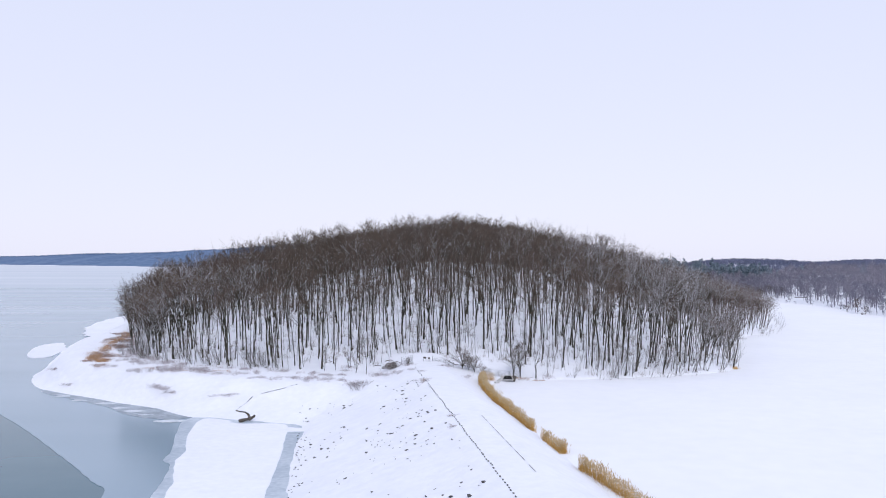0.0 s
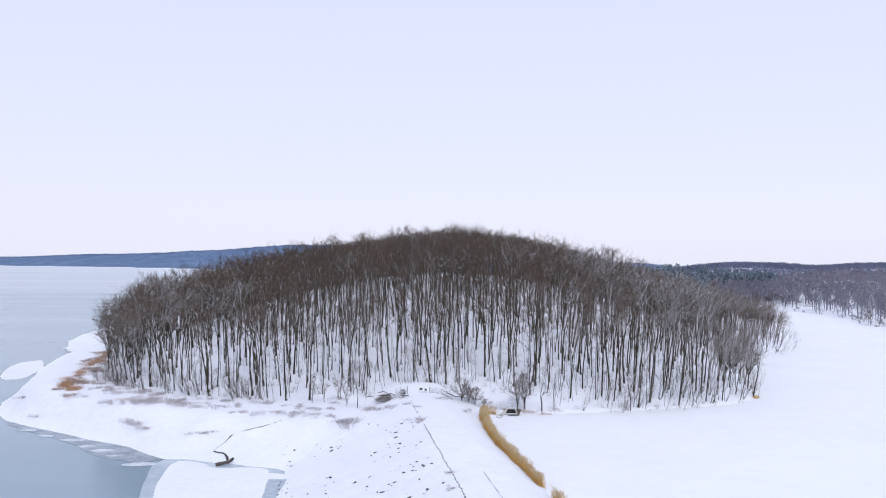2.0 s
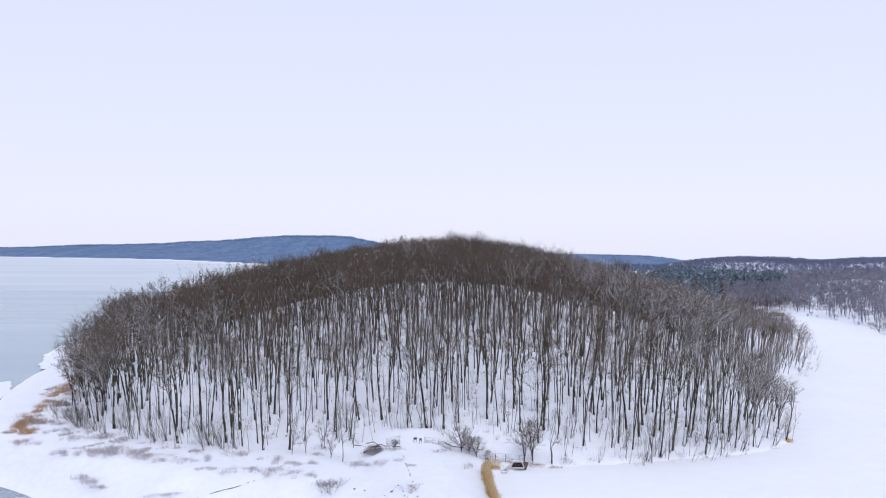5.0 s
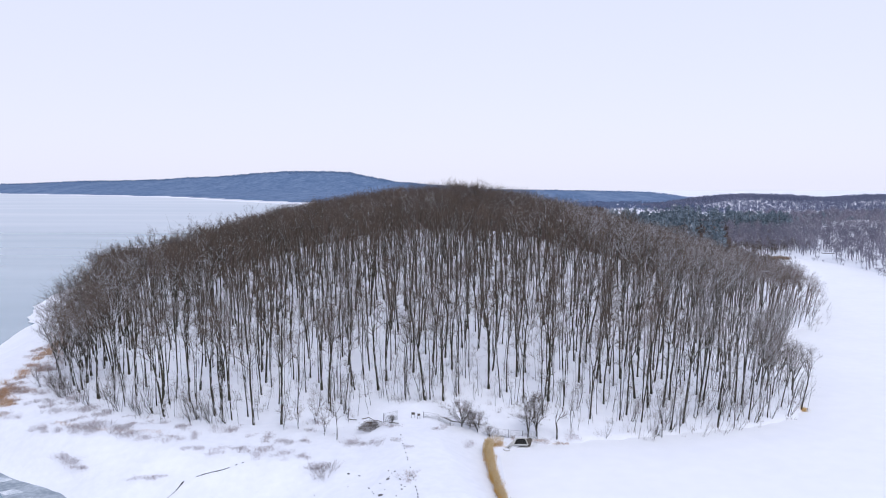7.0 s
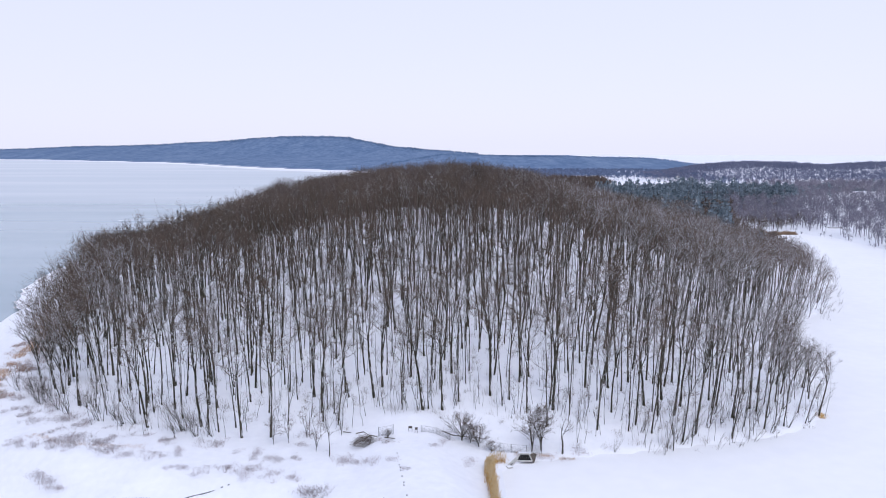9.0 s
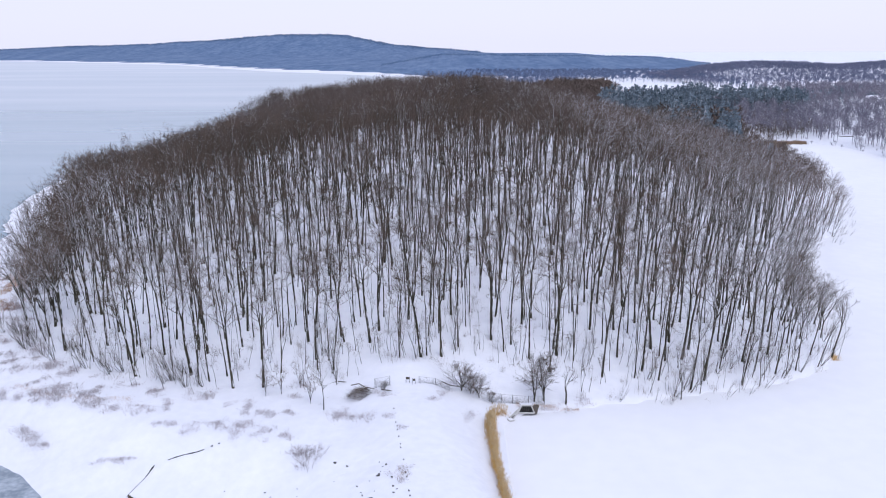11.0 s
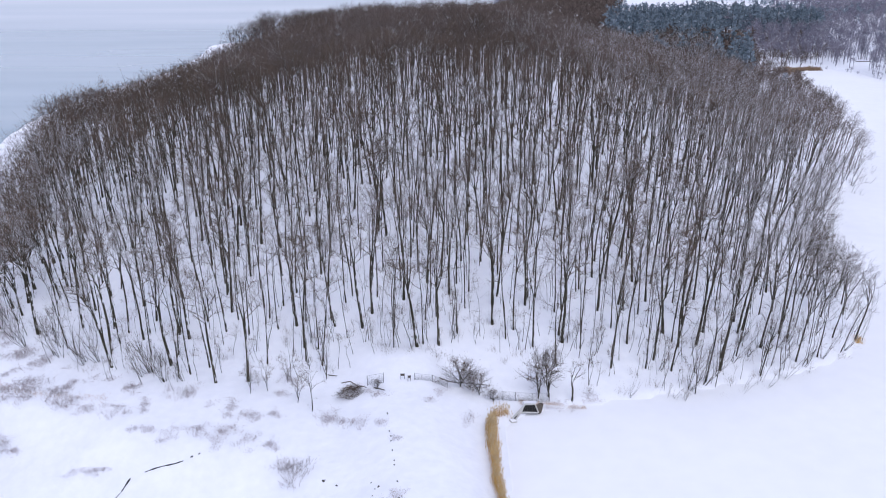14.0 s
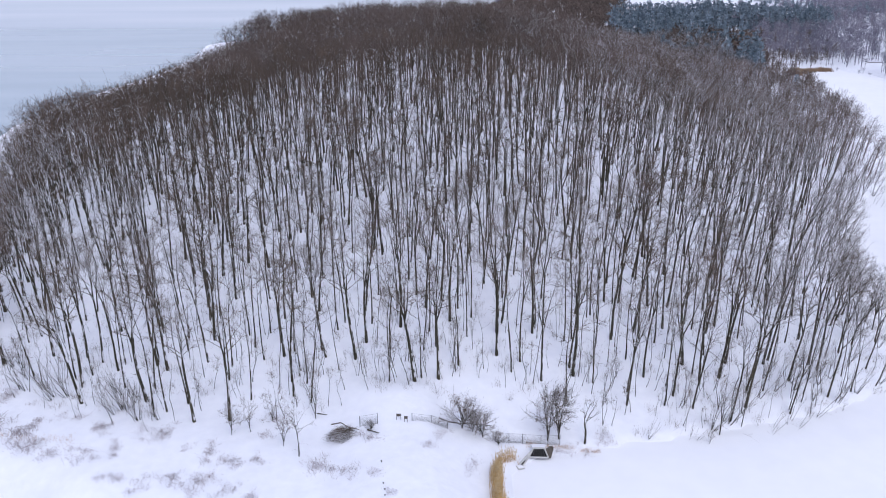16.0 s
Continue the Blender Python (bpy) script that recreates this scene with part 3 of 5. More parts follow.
def round_tree(seed, height, low, wide, boughs, count, thin, far, snowy=0.0):
    """A bare tree seen from afar: a trunk, rising boughs and a rounded haze of fine twigs in a few lobes."""
    rng = np.random.default_rng(seed)
    w = Wood()
    w.tube([(0, 0, -0.3), (rng.normal(0, 0.2), rng.normal(0, 0.2), height * low), (rng.normal(0, 0.6), rng.normal(0, 0.6), height * 0.9)], [0.2, 0.16, 0.03], 3, 0)
    a = rng.uniform(0, 6.28, boughs)
    z0 = height * rng.uniform(low * 0.8, 0.75, boughs)
    reach = wide * rng.uniform(0.5, 0.9, boughs)
    way = np.stack([np.cos(a) * reach, np.sin(a) * reach, np.minimum(reach * rng.uniform(0.8, 1.6, boughs), height * 0.93 - z0)], axis=1)
    w.wisps(np.stack([np.zeros(boughs), np.zeros(boughs), z0], axis=1), way, 0.1, 0)
    lobes = np.stack([rng.normal(0, wide * 0.33, 4), rng.normal(0, wide * 0.33, 4), height * rng.uniform(0.5 + low * 0.4, 0.74, 4)], axis=1)
    d = rng.normal(0, 1, (count, 3)) + [0, 0, 0.25]
    d /= np.linalg.norm(d, axis=1)[:, None]
    size = np.array([wide * 0.62, wide * 0.62, height * (0.9 - low) * 0.36])
    start = lobes[rng.integers(0, 4, count)] + d * size * rng.uniform(0.3, 0.95, (count, 1))
    go = d * 0.7 + rng.normal(0, 0.5, (count, 3)) + [0, 0, 0.2]
    go *= far * rng.uniform(0.6, 1.2, (count, 1)) / np.linalg.norm(go, axis=1)[:, None]
    tip = np.minimum(start[:, 2] + go[:, 2], height)
    go[:, 2] = tip - start[:, 2]
    w.wisps(start, go, thin * rng.uniform(0.7, 1.3, count), np.where(rng.random(count) < snowy, 1, 0))
    return w.arrays()


def west_edge(y):
    return np.interp(y, [196, 203, 210, 228, 262, 300, 350, 380, 420, 480, 560, 640, 760], [-50, -58, -72, -86, -99, -113, -123, -119, -106, -96, -96, -40, 60])


def east_edge(y):
    return np.interp(y, [192, 198, 208, 246, 284, 320, 372, 440, 490, 530, 640, 760], [44, 61, 74, 84, 104, 126, 143, 152, 159, 165, 200, 205])


def front_line(x):
    """Where the wood begins, seen from the dam."""
    return np.interp(x, [-92, -69, -50, -38, -25, -8, 8, 22, 40, 58, 72], [226, 206, 196, 193, 193, 198, 200, 195, 192, 197, 206])


def grid_places(x0, x1, y0, y1, cell, seed):
    """Jittered places over a rectangle."""
    rng = np.random.default_rng(seed)
    X, Y = np.meshgrid(np.arange(x0, x1, cell), np.arange(y0, y1, cell))
    x = X.ravel() + rng.uniform(-0.48, 0.48, X.size) * cell
    y = Y.ravel() + rng.uniform(-0.48, 0.48, X.size) * cell
    return x, y, rng


def hill_wood():
    x, y, rng = grid_places(-150, 185, 188, 545, 4.45, 11)
    keep = (y > front_line(x)) & on_land(x, y) & (x > west_edge(y)) & (x < east_edge(y)) & (rng.random(len(x)) < np.where(y < 320, 0.95 - 0.18 * smooth(-x, 15, 50) * (1 - smooth(y, 250, 280)), np.where((y > 405) & (np.abs(x - 10) < 65), 0.35, 0.8)))
    x, y = x[keep], y[keep]
    z = snow_z(x, y)
    inner = np.minimum(np.minimum(x - west_edge(y), east_edge(y) - x), (y - front_line(x)) * 1.2 + 10)
    size = np.where(x < 0, 0.94, 0.68) + np.where(x < 0, 0.06, 0.32) * smooth(inner, 1, 20)
    size = size * np.clip(rng.normal(1.0, 0.06, len(x)), 0.8, 1.08)
    size = size * (0.97 + 0.18 * smooth(y, 335, 415)) * (1 + 0.13 * smooth(-x, 35, 80) * (1 - smooth(y, 330, 420)) - 0.02 * smooth(x, 30, 70)) * (1 + 0.03 * smooth(-x, 15, 75) * smooth(y, 385, 450) + 0.2 * smooth(-x, 5, 50) * smooth(y, 425, 490))
    size = size * np.where((y > 390) & (east_edge(y) - x < 26), 0.62, 1.0)
    size = size * (1 + 0.16 * (1 - smooth(x - west_edge(y), 6, 16)) * smooth(y, 225, 250) * (1 - smooth(y, 330, 400)))
    size = size * (1 - 0.42 * (1 - smooth(x - west_edge(y), 12, 40)) * smooth(y, 365, 400) * (1 - smooth(y, 500, 520)))
    size = size * (1 + 0.07 * np.exp(-((x - 14) / 30) ** 2) * smooth(y, 310, 340))
    size = np.where(y < 420, np.minimum(size, 1.22), size)
    turn = rng.uniform(0, 6.28, len(x))
    snowy = rng.random(len(x)) < 0.04 + 0.84 * smooth(x, 12, 78) + 0.55 * smooth(-x, 48, 85) * (1 - smooth(y, 260, 300))
    lean_x = 4.5 * smooth(x, 12, 60) + np.where(east_edge(y) - x < 14, 1, 0) * (2 + 8 * rng.uniform(0, 1, len(x))) * (0.4 + 0.6 * smooth(y, 215, 250)) - 2.5 * smooth(-x, 25, 70) - np.where(x > west_edge(y) + 14, 0, 1) * 5 * rng.uniform(0, 1, len(x)) + rng.normal(0, 2.0, len(x))
    lean_y = rng.normal(0, 2.0, len(x)) + 5 * rng.uniform(0, 1, len(x)) * (y - front_line(x) < 7)
    order = np.argsort(y + 0.12 * np.abs(x))
    near, rest = order[:300], order[300:]
    at_edge = (np.minimum(x - west_edge(y), east_edge(y) - x) < 9) & (y > 216)
    kinds = []
    for s in range(18):
        slim, open_grown, white = s % 7 in (1, 4, 6) and s < 14, s >= 14, 7 <= s < 14 or s >= 16
        t, l, w = tree_bodies(100 + s, height=18.0 if slim else 17.5 if open_grown else 20.5, girth=0.12 if slim else 0.168 + 0.036 * (s % 3), fork=0.50 + 0.04 * (s % 3) if slim else 0.26 if open_grown else 0.44 + 0.05 * (s % 4), leaders=1 if slim else 4 if open_grown else 2 + s % 2,
                              primaries=8 if slim else 6, secondaries=2 if open_grown else 3, twigs=18 if open_grown else 13, twig_wide=0.0125, reach=1.1, rise=0.68 if open_grown else 0.9, crook=0.035, spread=1.5 if open_grown else 1.45 if white else 1.15, snowy=0.40 if white else 0.05)
        crown = joined([(l[0], l[1], l[2] * 2), (w[0], w[1], w[2] + 1)])
        kinds.append((mesh_from("trunk", t[0], t[1], [BARK]), mesh_from("crown", crown[0], crown[1], [BARK if white else LIMB, TWIG, SNOW_TWIG], crown[2])))
    masters = {}
    for i in near:
        k = int(rng.integers(16, 18) if snowy[i] else rng.integers(14, 16)) if at_edge[i] else int(rng.integers(7, 14) if snowy[i] else rng.integers(0, 7))
        if k not in masters:
            slim = k % 7 in (1, 4, 6) and k < 14
            ob = tagged(new("bare_tree"), ("slender bare pole-like tree" if slim else "low-branched spreading bare tree" if k >= 14 else "tall forked bare deciduous tree") + (" with snow-dusted branches" if 7 <= k < 14 or k >= 16 else " standing in snow"), "tree", "trees on the hill front")
            part("trunk", kinds[k][0], ob)
            part("crown", kinds[k][1], ob)
            masters[k] = ob
        else:
            ob = copy_thing(masters[k], Matrix.Identity(4))
        ob.matrix_basis = pose(x[i], y[i], z[i], lean_y[i], lean_x[i], 0) @ pose(0, 0, 0, 0, 0, math.degrees(turn[i])) @ Matrix.Scale(size[i], 4)
    mid, back = [], []
    for s in range(12):
        slim, white = s % 3 == 1, s >= 6
        t, l, w = tree_bodies(200 + s, height=20.5 if not slim else 18.5, girth=0.135 if slim else 0.205, fork=0.55 if slim else 0.47, leaders=1 if slim else 2 + s % 2, primaries=6 if slim else 3, secondaries=2, twigs=17, twig_wide=0.021, snowy=0.38 if white else 0.02, sides=5, steps=3, spread=1.75 if white else 1.55, reach=1.1)
        mid.append(joined([t, (l[0], l[1], np.where(l[2] > 0, 2, 0 if white else 3)), (w[0], w[1], w[2] + 1)]))
        back.append(round_tree(300 + s, 18.5, 0.45, 4.4, 7, 225, 0.037, 1.25, 0.3 if white else 0.02))
    for s in range(4):
        t, l, w = tree_bodies(260 + s, height=16.5, girth=0.15, fork=0.2, leaders=4, primaries=4, secondaries=1, twigs=20, twig_wide=0.015, snowy=0.42 if s < 2 else 0.08, sides=5, steps=3, spread=1.5, reach=1.1, rise=0.7)
        mid.append(joined([t, (l[0], l[1], np.where(l[2] > 0, 2, 3)), (w[0], w[1], w[2] + 1)]))
    rows = []
    for i in rest:
        kind = rng.integers(6, 12) if snowy[i] else rng.integers(0, 6)
        if y[i] < 320 and east_edge(y[i]) - x[i] < 12:
            kind = 12 + rng.integers(0, 2)
        elif y[i] < 320 and x[i] - west_edge(y[i]) < 10:
            kind = 14 + rng.integers(0, 2)
        rows.append((x[i], y[i], z[i], turn[i], size[i], kind, math.tan(radians(lean_x[i])), -math.tan(radians(lean_y[i]))))
    cut = 320
    for a, b, c in zip(rng.uniform(-113, -86, 20), rng.uniform(518, 548, 20), rng.uniform(1.15, 1.32, 20)):
        rows.append((a, b, float(snow_z(a, b)), a, c, rng.integers(0, 6)))
    for a, b, c in zip(rng.uniform(2, 15, 9), rng.uniform(342, 368, 9), rng.uniform(1.18, 1.3, 9)):
        rows.append((a, b, float(snow_z(a, b)), a, c, rng.integers(0, 6)))
    scattered("hill_wood", mid, [r for r in rows if r[1] < cut], [BARK, TWIG, SNOW_TWIG, LIMB], "dense bare brown woodland covering the snowy hill", "woodland")
    scattered("hilltop_wood", back, [r for r in rows if r[1] >= cut], [CANOPY, SNOW_TWIG], "bare brown tree tops along the back of the hill", "woodland")


hill_wood()


# ---- woods beyond the hill and round the pond ----
def pine(seed):
    """A pine: tiers of boughs round the trunk, each a drooping fan of needle sprays, shorter towards the rounded top."""
    rng = np.random.default_rng(seed)
    w = Wood()
    tall, wide, full = rng.uniform(13, 16.5), rng.uniform(3.2, 4.5), rng.uniform(0.9, 1.7)
    w.tube([(0, 0, -0.3), (0, 0, tall * 0.95)], [0.25, 0.04], 3, 1)
    starts, ways, wides, mats = [], [], [], []
    for tier in range(9):
        u = (tier + rng.uniform(-0.25, 0.25)) / 8.5
        span = wide * math.sqrt(max(0.05, 1 - max(u, 0) ** full)) * rng.uniform(0.8, 1.1)
        turn = rng.uniform(0, 6.28)
        for k in range(5 if u < 0.75 else 4):
            a = turn + k * 6.28 / 5 + rng.normal(0, 0.25)
            far = span * rng.uniform(0.6, 1.15)
            z = tall * (0.2 + 0.76 * u) + rng.normal(0, 0.3)
            for _ in range(4):
                b = a + rng.normal(0, 0.35)
                q = far * rng.uniform(0.25, 0.8)
                starts.append((math.cos(a) * q, math.sin(a) * q, z + 0.1 * q))
                ways.append((math.cos(b) * far * 0.45, math.sin(b) * far * 0.45, rng.normal(0.25 + 0.5 * u, 0.3)))
                wides.append(rng.uniform(0.4, 0.85))
                mats.append(2 if rng.random() < 0.02 else 0)
    w.wisps(starts, ways, wides, mats)
    return w.arrays()


def far_field(x, y):
    """The open snowy field beyond the pines."""
    return (x > 180) & (x < 335) & (y > 880 - 0.9 * np.maximum(x - 262, 0)) & (y < 1215)


def pine_edge(x, y):
    """Where the pines give way to the bare woods of the neck."""
    return np.maximum(108, 0.2 * (y - 73)) + (34 * (value_noise(x, y, 45, 6) - 0.5) + 16 * (value_noise(x, y, 14, 9) - 0.5)) * smooth(y, 620, 690)


def far_woods():
    small = [round_tree(400 + s, 14.5, 0.34, 3.3, 7, 124, 0.095, 1.9, 0.06) for s in range(8)]
    tiny = [round_tree(450 + s, 12.0, 0.3, 3.2, 5, 62, 0.20, 2.2, 0.03) for s in range(8)]
    low = [round_tree(480 + s, 7.5, 0.15, 3.0, 6, 100, 0.10, 1.4, 0.04) for s in range(5)]
    ridge = [round_tree(470 + s, 12.0, 0.24, 3.8, 3, 44, 0.36, 2.4) for s in range(8)]
    x, y, rng = grid_places(150, 760, 380, 1010, 6.6, 21)
    de, land = line_distance(x, y, EAST), on_land(x, y)
    clearing = ((x - 346) / 13) ** 2 + ((y - 718) / 48) ** 2 < 1
    shelter = (np.abs(x - 236) < 9) & (np.abs(y - 546) < 11)
    inland = x > np.where(y < 548, 214, east_edge(y) - 2)
    keep = land & inland & ~shelter & (de > np.where((y > 505) & (x < 222), 8, 2.5)) & ~clearing & ~far_field(x, y) & (x < 0.66 * y + 40) & (rng.random(len(x)) < 0.95)
    keep &= ~((np.abs(y - (606 + 0.25 * (x - 225))) < 7) & (x > 236) & (x < 300))
    keep &= (y > 560) | (x < 240) | (rng.random(len(x)) < 0.75)
    pines = (rng.random(len(x)) < 0.7 * smooth(y, 640, 720) * (1 - smooth(x, 250, 310))) | (rng.random(len(x)) < 0.62 * smooth(y, 700, 760))
    bare = keep & ~pines

    def rows(ax, ay, least, most, count):
        return [(a, b, c, rng.uniform(0, 6.28), rng.uniform(least, most), rng.integers(0, count)) for a, b, c in zip(ax, ay, snow_z(ax, ay))]
    deep, shore = bare & (y >= 680), bare & (y < 680)
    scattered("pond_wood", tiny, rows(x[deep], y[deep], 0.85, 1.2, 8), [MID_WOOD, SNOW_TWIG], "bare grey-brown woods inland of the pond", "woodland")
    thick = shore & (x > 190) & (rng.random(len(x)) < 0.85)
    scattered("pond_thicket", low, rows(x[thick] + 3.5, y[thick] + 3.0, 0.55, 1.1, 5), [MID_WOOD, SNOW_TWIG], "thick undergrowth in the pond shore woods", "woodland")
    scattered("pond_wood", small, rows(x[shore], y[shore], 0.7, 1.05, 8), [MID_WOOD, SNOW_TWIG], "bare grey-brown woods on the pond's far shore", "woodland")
    sx, sy, rng = grid_places(120, 240, 380, 640, 4.6, 28)
    ok = on_land(sx, sy) & (sx > east_edge(sy) - 6) & (line_distance(sx, sy, EAST) > np.where(sy > 505, 4, 1.5)) & (sx < np.where(sy < 570, 212, 236)) & ~((sx > 176) & (sy > 512) & (sy < 544)) & (rng.random(len(sx)) < 0.85)
    scattered("shore_thicket", low, rows(sx[ok], sy[ok], 0.55, 1.05, 5), [CANOPY, SNOW_TWIG], "low bare trees and shrubs along the bay shore", "woodland")
    ex, ey, rng = grid_places(196, 300, 150, 560, 4.0, 35)
    ok = on_land(ex, ey) & (ex > 204) & (line_distance(ex, ey, EAST) < 7) & (line_distance(ex, ey, EAST) > 0.8) & (np.hypot(ex - 236, ey - 552) > 9) & (rng.random(len(ex)) < 0.6)
    scattered("shore_thicket", low, rows(ex[ok], ey[ok], 0.2, 0.5, 5), [MID_WOOD, SNOW_TWIG], "low shrubs along the pond's far shore", "woodland")
    wx, wy, rng = grid_places(-165, -90, 400, 640, 5.0, 29)
    ok = on_land(wx, wy) & (wx < west_edge(wy) + 3) & (line_distance(wx, wy, WEST) > 5 + 8 * rng.random(len(wx))) & (rng.random(len(wx)) < 0.8)
    scattered("shore_thicket", low, rows(wx[ok], wy[ok], 0.6, 1.05, 5), [CANOPY, SNOW_TWIG], "low bare trees along the lake shore behind the hill", "woodland")
    hx, hy, rng = grid_places(-112, 20, 400, 600, 6.0, 30)
    ok = on_land(hx, hy) & (hx > west_edge(hy)) & (rng.random(len(hx)) < 0.85)
    scattered("hill_thicket", low, rows(hx[ok], hy[ok], 0.8, 1.4, 5), [CANOPY, SNOW_TWIG], "young bare growth on the back of the hill", "woodland")
    px, py, rng = grid_places(60, 420, 490, 1040, 7.2, 22)
    stand = on_land(px, py) & (px > pine_edge(px, py)) & (px < np.where(py < 640, 172, 0.30 * py + 60)) & (line_distance(px, py, EAST) > 24) & (rng.random(len(px)) < 0.78) & (((px - 346) / 16) ** 2 + ((py - 718) / 50) ** 2 > 1) & ~far_field(px, py)
    more = keep & pines & (x >= 0.30 * y + 60)
    ax, ay = np.concatenate([px[stand], x[more]]), np.concatenate([py[stand], y[more]])
    needles = [pine(s) for s in range(10)]
    shore_pines = [(156.5, 462, float(snow_z(156.5, 462)), 0.4, 0.52, 1), (160, 468, float(snow_z(160, 468)), 2.0, 0.42, 4), (152.5, 432, float(snow_z(152.5, 432)), 1.0, 0.36, 2)] + [(a, b, float(snow_z(a, b)), a, c, k) for a, b, c, k in ((-104, 534, 1.0, 3), (-108, 538, 0.9, 5), (-100, 541, 1.05, 6), (-106, 528, 0.75, 8))]
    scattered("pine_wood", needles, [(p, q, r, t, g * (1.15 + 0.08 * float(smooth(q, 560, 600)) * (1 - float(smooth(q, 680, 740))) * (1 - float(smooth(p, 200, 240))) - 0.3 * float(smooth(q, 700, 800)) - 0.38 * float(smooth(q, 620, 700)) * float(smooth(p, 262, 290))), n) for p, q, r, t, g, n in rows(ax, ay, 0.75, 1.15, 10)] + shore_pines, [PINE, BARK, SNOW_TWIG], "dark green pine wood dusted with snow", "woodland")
    gx, gy, rng = grid_places(-260, 420, 1045, 1560, 10.8, 27)
    ok = on_land(gx, gy) & (gx > -0.12 * gy - 40) & (gx < 360) & ~far_field(gx, gy) & (rng.random(len(gx)) < 0.9)
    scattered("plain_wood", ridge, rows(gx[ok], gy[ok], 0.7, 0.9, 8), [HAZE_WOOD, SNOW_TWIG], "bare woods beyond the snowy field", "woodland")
    crest = []
    for k in range(5):
        w, q = Wood(), np.random.default_rng(495 + k)
        w.twigs(np.stack([q.normal(0, 7, 5), q.normal(0, 7, 5), np.full(5, -6.0)], axis=1), np.stack([q.normal(0, 2, 5), q.normal(0, 2, 5), q.uniform(9, 14, 5)], axis=1), 7.0, 0)
        crest.append(w.arrays())
    cx, cy, rng = grid_places(-4100, 300, 3850, 4080, 26, 36)
    ok = cx < 150
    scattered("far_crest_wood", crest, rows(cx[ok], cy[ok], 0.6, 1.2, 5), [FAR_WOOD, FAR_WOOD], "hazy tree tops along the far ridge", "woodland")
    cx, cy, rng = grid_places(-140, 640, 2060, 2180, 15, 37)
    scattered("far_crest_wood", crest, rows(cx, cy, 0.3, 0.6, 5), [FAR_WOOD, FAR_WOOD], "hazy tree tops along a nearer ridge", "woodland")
    rx, ry, rng = grid_places(300, 900, 1190, 1370, 6.2, 23)
    ok = (rx > 305) & (rx < 0.6 * ry + 40) & (ry > 1205 + 25 * value_noise(rx, ry, 60, 4))
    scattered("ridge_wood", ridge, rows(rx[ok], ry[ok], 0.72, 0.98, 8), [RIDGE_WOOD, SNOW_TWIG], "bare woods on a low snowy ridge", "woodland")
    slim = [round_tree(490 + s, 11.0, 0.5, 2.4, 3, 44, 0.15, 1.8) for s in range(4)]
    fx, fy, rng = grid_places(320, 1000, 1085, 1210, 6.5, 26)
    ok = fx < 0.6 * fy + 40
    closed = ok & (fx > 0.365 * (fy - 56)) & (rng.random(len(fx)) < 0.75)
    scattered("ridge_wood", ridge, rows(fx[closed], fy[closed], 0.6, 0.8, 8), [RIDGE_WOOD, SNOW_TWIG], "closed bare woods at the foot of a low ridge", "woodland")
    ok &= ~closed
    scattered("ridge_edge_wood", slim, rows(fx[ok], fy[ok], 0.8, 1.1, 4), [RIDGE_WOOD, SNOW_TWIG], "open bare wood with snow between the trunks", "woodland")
    bx, by, rng = grid_places(-250, 460, 530, 1125, 7.0, 24)
    ok = on_land(bx, by) & (line_distance(bx, by, WEST) > 9) & (bx < east_edge(by)) & ((bx > west_edge(by) - 2) | (by > 600)) & ((bx < pine_edge(bx, by)) | (by < 600)) & ~far_field(bx, by) & (((by < 1030) | (bx < -110)) & (rng.random(len(bx)) < 0.9))
    scattered("neck_wood", ridge, [(p, q, r, t, g * (1 - 0.3 * float(smooth(-p, -10, 50)) + 0.3 * float(smooth(p, 100, 130))), n) for p, q, r, t, g, n in rows(bx[ok], by[ok], 0.85, 1.1, 8)], [CANOPY, SNOW_TWIG], "bare woods on the neck behind the hill", "woodland")


far_woods()


# ---- shrubs, saplings and dead grass ----
def shrub_body(seed, stems, height, spread, twigs, twig_wide, drift=(0.0, 0.0), thick=0.03, snowy=0.15, lift=0.02, root=0.06):
    """A many-stemmed shrub: stems from one root that arch outward, each with fine twigs."""
    rng = np.random.default_rng(seed)
    w = Wood()
    starts, ways, wides, mats = [], [], [], []
    for i in range(stems):
        a = rng.uniform(0, 6.28)
        out = spread * rng.uniform(0.2, 1.0)
        way = np.array([math.cos(a) * out + drift[0], math.sin(a) * out + drift[1], 1.0])
        base = np.array([math.cos(a), math.sin(a), 0]) * root * height * rng.uniform(0, 1) + [0, 0, -0.15]
        line = bent(rng, base, way, height * rng.uniform(0.7, 1.1), 4, lift, 0.12)
        w.tube(line, np.linspace(thick, thick * 0.3, 5), 3, 0)
        for _ in range(twigs):
            q = rng.uniform(0.8, 4.0)
            j = min(int(q), 3)
            d = line[j + 1] - line[j]
            starts.append(line[j] + d * (q - j))
            d = d / np.linalg.norm(d) + rng.normal(0, 0.6, 3)
            ways.append(d / np.linalg.norm(d) * height * rng.uniform(0.12, 0.3))
            wides.append(twig_wide)
            mats.append(2 if rng.random() < snowy else 1)
    w.wisps(starts, ways, np.asarray(wides) * 1.15, mats)
    return w.arrays()


def shrubs(name, label, category, group, kinds, places, mats=None):
    """Shrubs of a few kinds at x, y, size; each is one thing."""
    rng = np.random.default_rng(len(places) + len(name))
    meshes = [mesh_from(name, *k[:2], mats or [BARK, TWIG, SNOW_TWIG], k[2]) for k in kinds]
    for n, (x, y, size) in enumerate(places):
        ob = tagged(new(name, meshes[n % len(meshes)]), label, category, group)
        turn = 0 if "leaning" in label else rng.uniform(0, 360)
        ob.matrix_basis = pose(x, y, float(snow_z(x, y)) - 0.02, 0, 0, turn) @ Matrix.Scale(size, 4)


